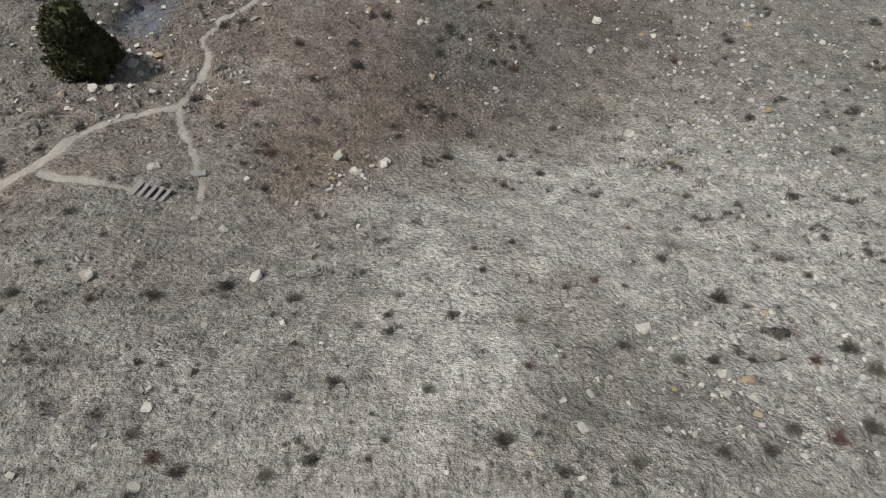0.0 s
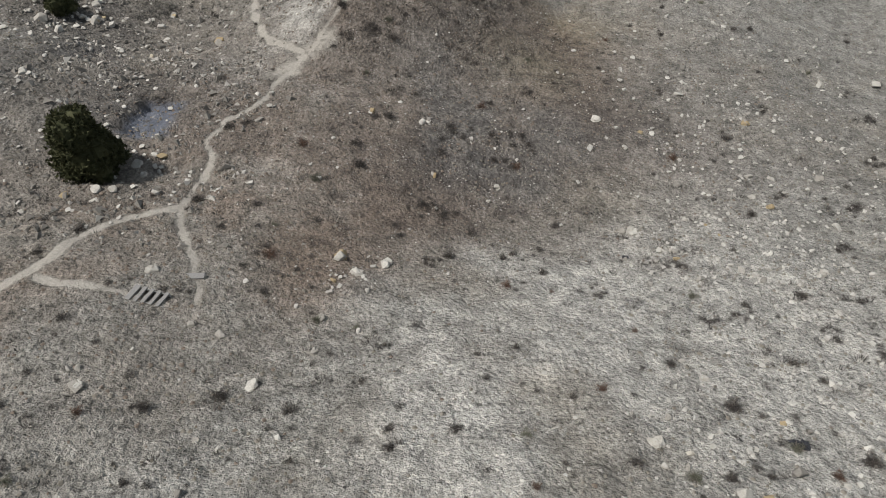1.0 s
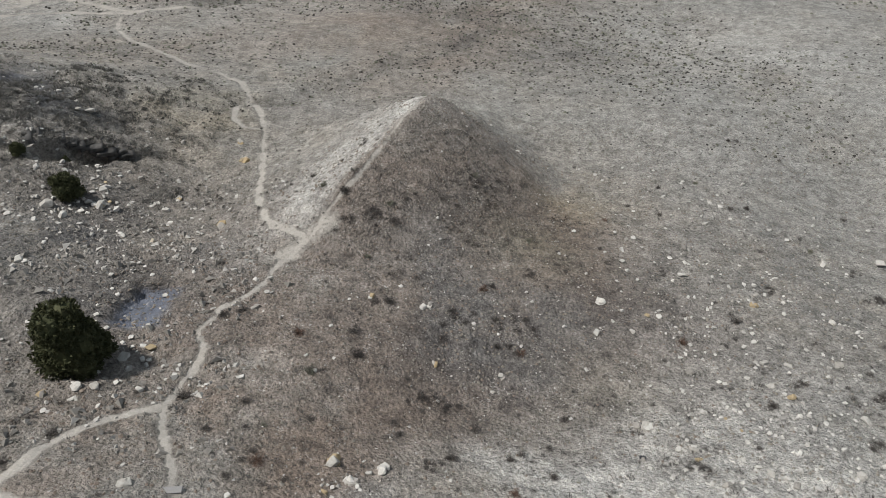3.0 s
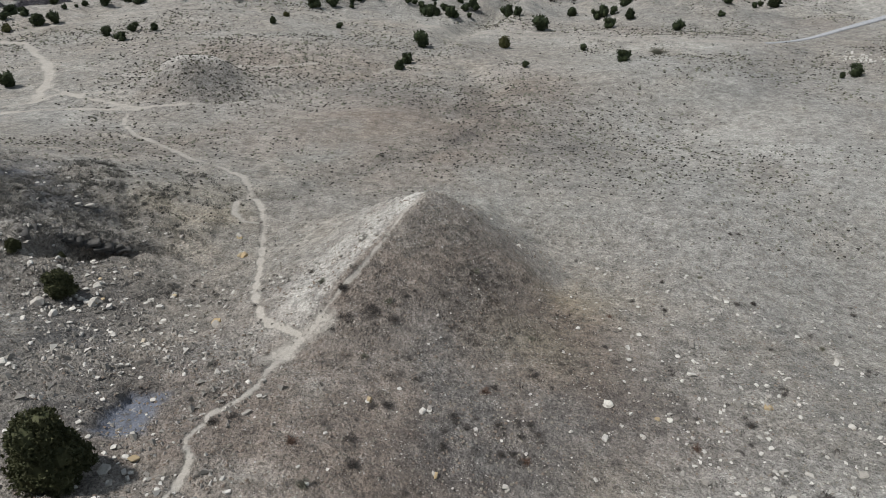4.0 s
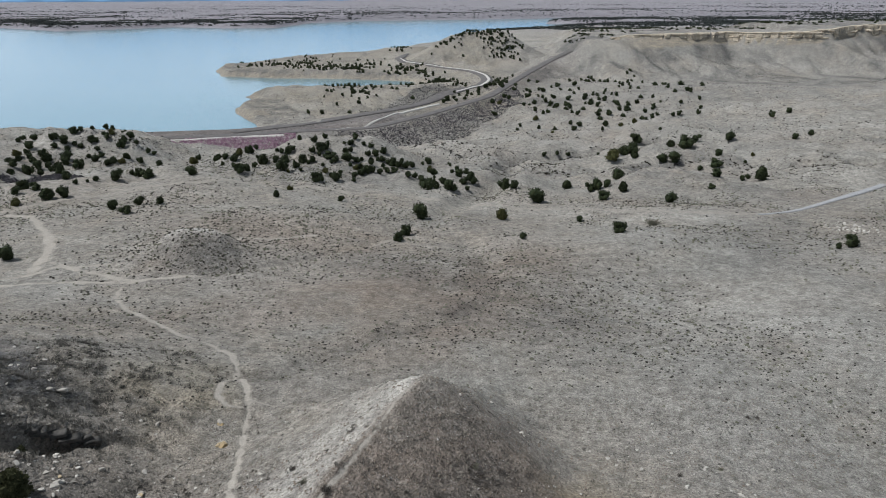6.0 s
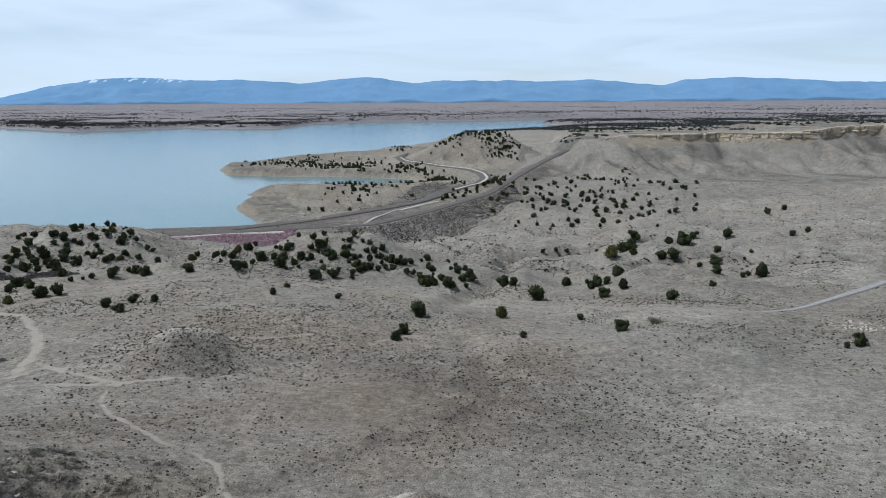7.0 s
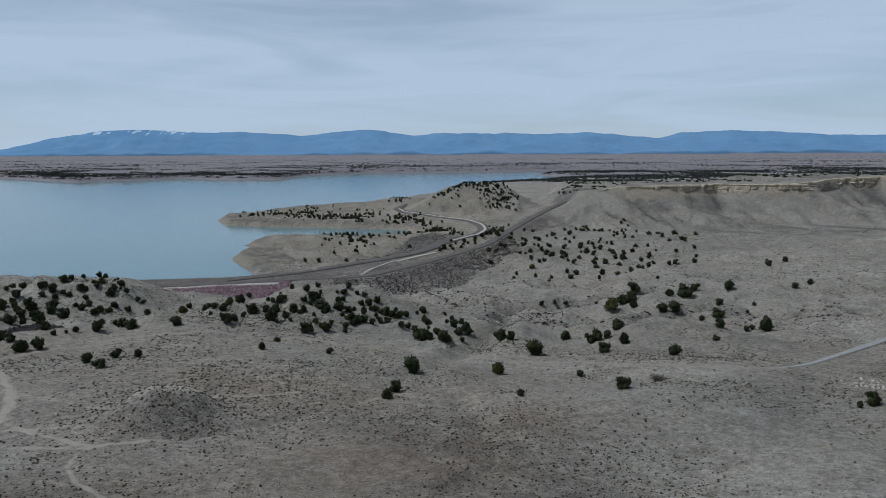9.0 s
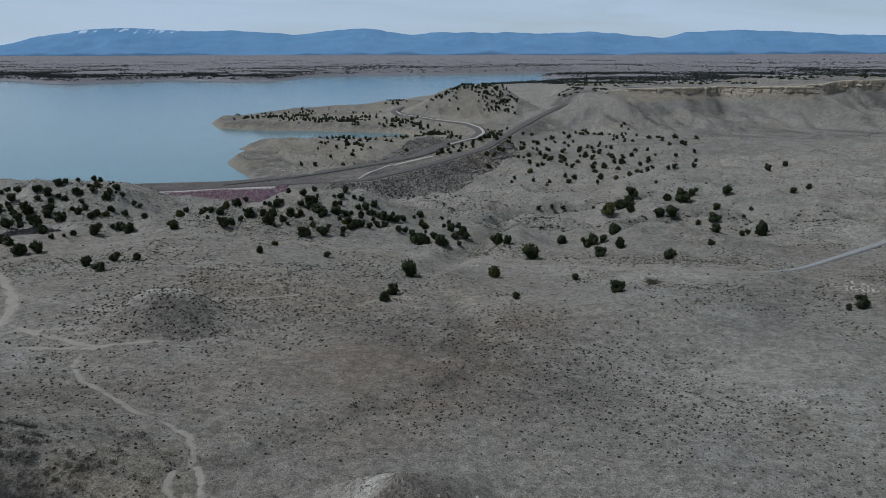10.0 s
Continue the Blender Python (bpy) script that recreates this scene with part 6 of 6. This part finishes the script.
# the timber steps on the path, and the single board above them
def board(length, width, thick, seed):
    r = random.Random(seed)
    bm = bmesh.new()
    bmesh.ops.create_cube(bm, size=1, matrix=Matrix.Diagonal((length, width, thick, 1)))
    bmesh.ops.bevel(bm, geom=bm.edges[:], offset=0.012, segments=1, affect='EDGES')
    for v in bm.verts:
        v.co += Vector((r.gauss(0, 0.006), r.gauss(0, 0.004), r.gauss(0, 0.003)))
    return bm


steps = new("timber_steps")
tagged(steps, "five weathered grey timber steps set in the footpath", "steps")
gx, gy = -15.45, 20.25
steps.matrix_basis = pose(gx, gy, float(ground(np.array([gx]), np.array([gy]))[0]), 0, 0, -12)
low = float(ground(np.array([gx + 1.7]), np.array([gy - 0.36]))[0]) - float(ground(np.array([gx]), np.array([gy]))[0])
for i in range(5):
    tread = part("tread", board(0.95 - 0.05 * (i > 1), 0.30 if i == 0 else 0.20, 0.09, i), WOOD, steps)
    tread.matrix_basis = pose(0.38 * i, 0, low * i / 4.5 + 0.10, 0, 4, 78 + 3 * (i % 2))
for s in (-0.36, 0.36):
    rail = part("stringer", board(1.9, 0.07, 0.16, 9), WOOD, steps)
    rail.matrix_basis = pose(0.80, s, low * 0.45 + 0.0, 0, -math.degrees(math.atan2(low, 1.7)), 0)
slab = part("timber_step", board(1.05, 0.36, 0.12, 21), WOOD, None)
slab.matrix_basis = pose(-13.05, 21.95, float(ground(np.array([-13.05]), np.array([21.95]))[0]) + 0.04, 0, 0, 4)
tagged(slab, "single pale timber step across the footpath", "step")


def crumple(name, px, py, w, label):
    r = random.Random(3)
    bm = bmesh.new()
    bmesh.ops.create_grid(bm, x_segments=9, y_segments=7, size=0.5)
    for v in bm.verts:
        v.co = Vector((v.co.x * w * (1 + r.gauss(0, 0.06)), v.co.y * w * 0.55 * (1 + r.gauss(0, 0.16)), 0.04 + abs(r.gauss(0, 0.16)) * w * (1.2 - 2 * v.co.length)))
    ob = part(name, bm, BLACK, None)
    fold = ob.modifiers.new("thickness", 'SOLIDIFY')
    fold.thickness = 0.02
    ob.location = (px, py, float(ground(np.array([px]), np.array([py]))[0]) + 0.07)
    return tagged(ob, label, "debris")


crumple("plastic_sheet", 15.05, 12.3, 0.85, "crumpled black plastic sheet lying on the slope")
crumple("plastic_bag", 11.6, 27.6, 0.42, "small black plastic bag lying among stones")

x, y = sprinkle(3000, -45, 45, 3, 60, lambda x, y: (np.abs(x) < 14 + 0.66 * (y + 14)) * np.clip(0.10 + 0.7 * bump(x, y, 20, 20, 10, 18, 0) + 0.4 * bump(x, y, 1, 37, 8, 6, 0)
                + 0.9 * fbm(x, y, 7, 371, 3), 0, 1))
field("grey_brush", x, y, 0.3 + 0.6 * rng.beta(1.5, 3, len(x)), 24, 1.0, 0.035, 0.35, TWIG, "hazy grey low brush on the stony slope", "scrub")

# dark brush on the hill's shaded face and along the gullies
x, y = sprinkle(3400, -10, 16, 44, 70, lambda x, y: np.clip(1.1 * bump(x, y, 1.5, 58.5, 4.5, 5, 25) + 0.8 * fbm(x, y, 3, 381, 3), 0, 1) * step(-1, 1.5, (x + 6) - (y - 57) * 0.55))
# brush on the knoll's face, also put there to stand in for shade
x2, y2 = sprinkle(2600, -62, -30, 122, 150, lambda x, y: np.clip(1.1 * bump(x, y, -45, 136, 6, 5, 0) + 0.6 * fbm(x, y, 4, 383, 3), 0, 1))
x, y = np.r_[x, x2], np.r_[y, y2]
field("hill_brush", x, y, 0.2 + 0.5 * rng.beta(1.3, 3, len(x)), 18, 1.0, 0.045, 0.55, BRUSH, "dark stippled brush over the faces of the hill and knoll", "scrub")


def gully_share(x, y):
    d = np.minimum(line_dist(x, y, [(100, 334, 0), (62, 316, 0), (29, 311, 0), (4, 331, 0), (-20, 400, 0)])[0],
                   line_dist(x, y, [(140, 262, 0), (100, 274, 0), (42, 270, 0), (26, 290, 0)])[0])
    return np.clip(np.exp(-(d / 7) ** 2) * (0.7 + 1.4 * fbm(x, y, 12, 385, 3)), 0, 1)


x, y = sprinkle(9000, -40, 150, 225, 400, gully_share)
field("gully_brush", x, y, 0.5 + 1.2 * rng.beta(1.3, 3, len(x)), 10, 0.9, 0.20, 0.65, BRUSH, "dark brush growing along the gullies", "scrub")

# brush on the dark bank over the hollow, and the ledge that roofs it
x, y = sprinkle(5200, -66, -26, 56, 90, lambda x, y: np.clip(1.1 * bump(x, y, -45, 71, 10, 7, -10) + 1.0 * bump(x, y, -37, 64.2, 5, 1.2, 31) + 0.9 * fbm(x, y, 4, 351, 3), 0, 1))
field("bank_brush", x, y, 0.35 + 0.9 * rng.beta(1.3, 2.6, len(x)), 46, 1.0, 0.022, 0.5, GREY_TWIG, "dark brush covering the bank over the hollow", "scrub")
x, y = sprinkle(900, -62, -28, 58, 86, lambda x, y: np.clip(1.3 * bump(x, y, -45, 72, 8.5, 6.5, -15) * (0.5 + 1.6 * fbm(x, y, 5, 353, 3)), 0, 1))
brush = []
for px, py, g in zip(x, y, ground(x, y)):
    a, v, w = dice.uniform(0, 6.28), forms[dice.randrange(2)], 0.45 + 0.9 * dice.random() ** 1.6
    brush.append(np.stack([v[:, 0] * math.cos(a) - v[:, 1] * math.sin(a), v[:, 0] * math.sin(a) + v[:, 1] * math.cos(a), v[:, 2]], 1) * w + [px, py, g])
tagged(new("bank_shrubs", tri_mesh("bank_shrubs", np.concatenate(brush), GREY_TWIG)), "blue-grey rounded brush on the dark bank", "scrub", kind="stuff")
ledge = new("rock_ledge")
tagged(ledge, "dark shale ledge overhanging a dug hollow in the bank", "ledge")
r = random.Random(23)
for i in range(11):
    t = i / 10
    px, py = -40.6 + 7.4 * t, 62.0 + 4.2 * t + 0.4 * math.sin(5 * t)
    g = float(ground(np.array([px - 0.5]), np.array([py + 1.5]))[0])
    bm = bmesh.new()
    bmesh.ops.create_cube(bm, size=1, matrix=Matrix.Diagonal((r.uniform(1.2, 1.9), r.uniform(1.6, 2.3), r.uniform(0.28, 0.42), 1)))
    bmesh.ops.subdivide_edges(bm, edges=bm.edges[:], cuts=4, use_grid_fill=True)
    for v in bm.verts:
        v.co += Vector(noise.noise_vector(v.co * 1.1 + Vector((9 * i, 0, 0)))) * 0.22
    for f in bm.faces:
        f.smooth = True
    slab = part("slab", bm, LEDGE, ledge)
    slab.matrix_basis = pose(px, py, g - 0.50 + r.uniform(-0.08, 0.06), r.uniform(2, 8), r.uniform(-6, 6), 27 + r.uniform(-9, 9))
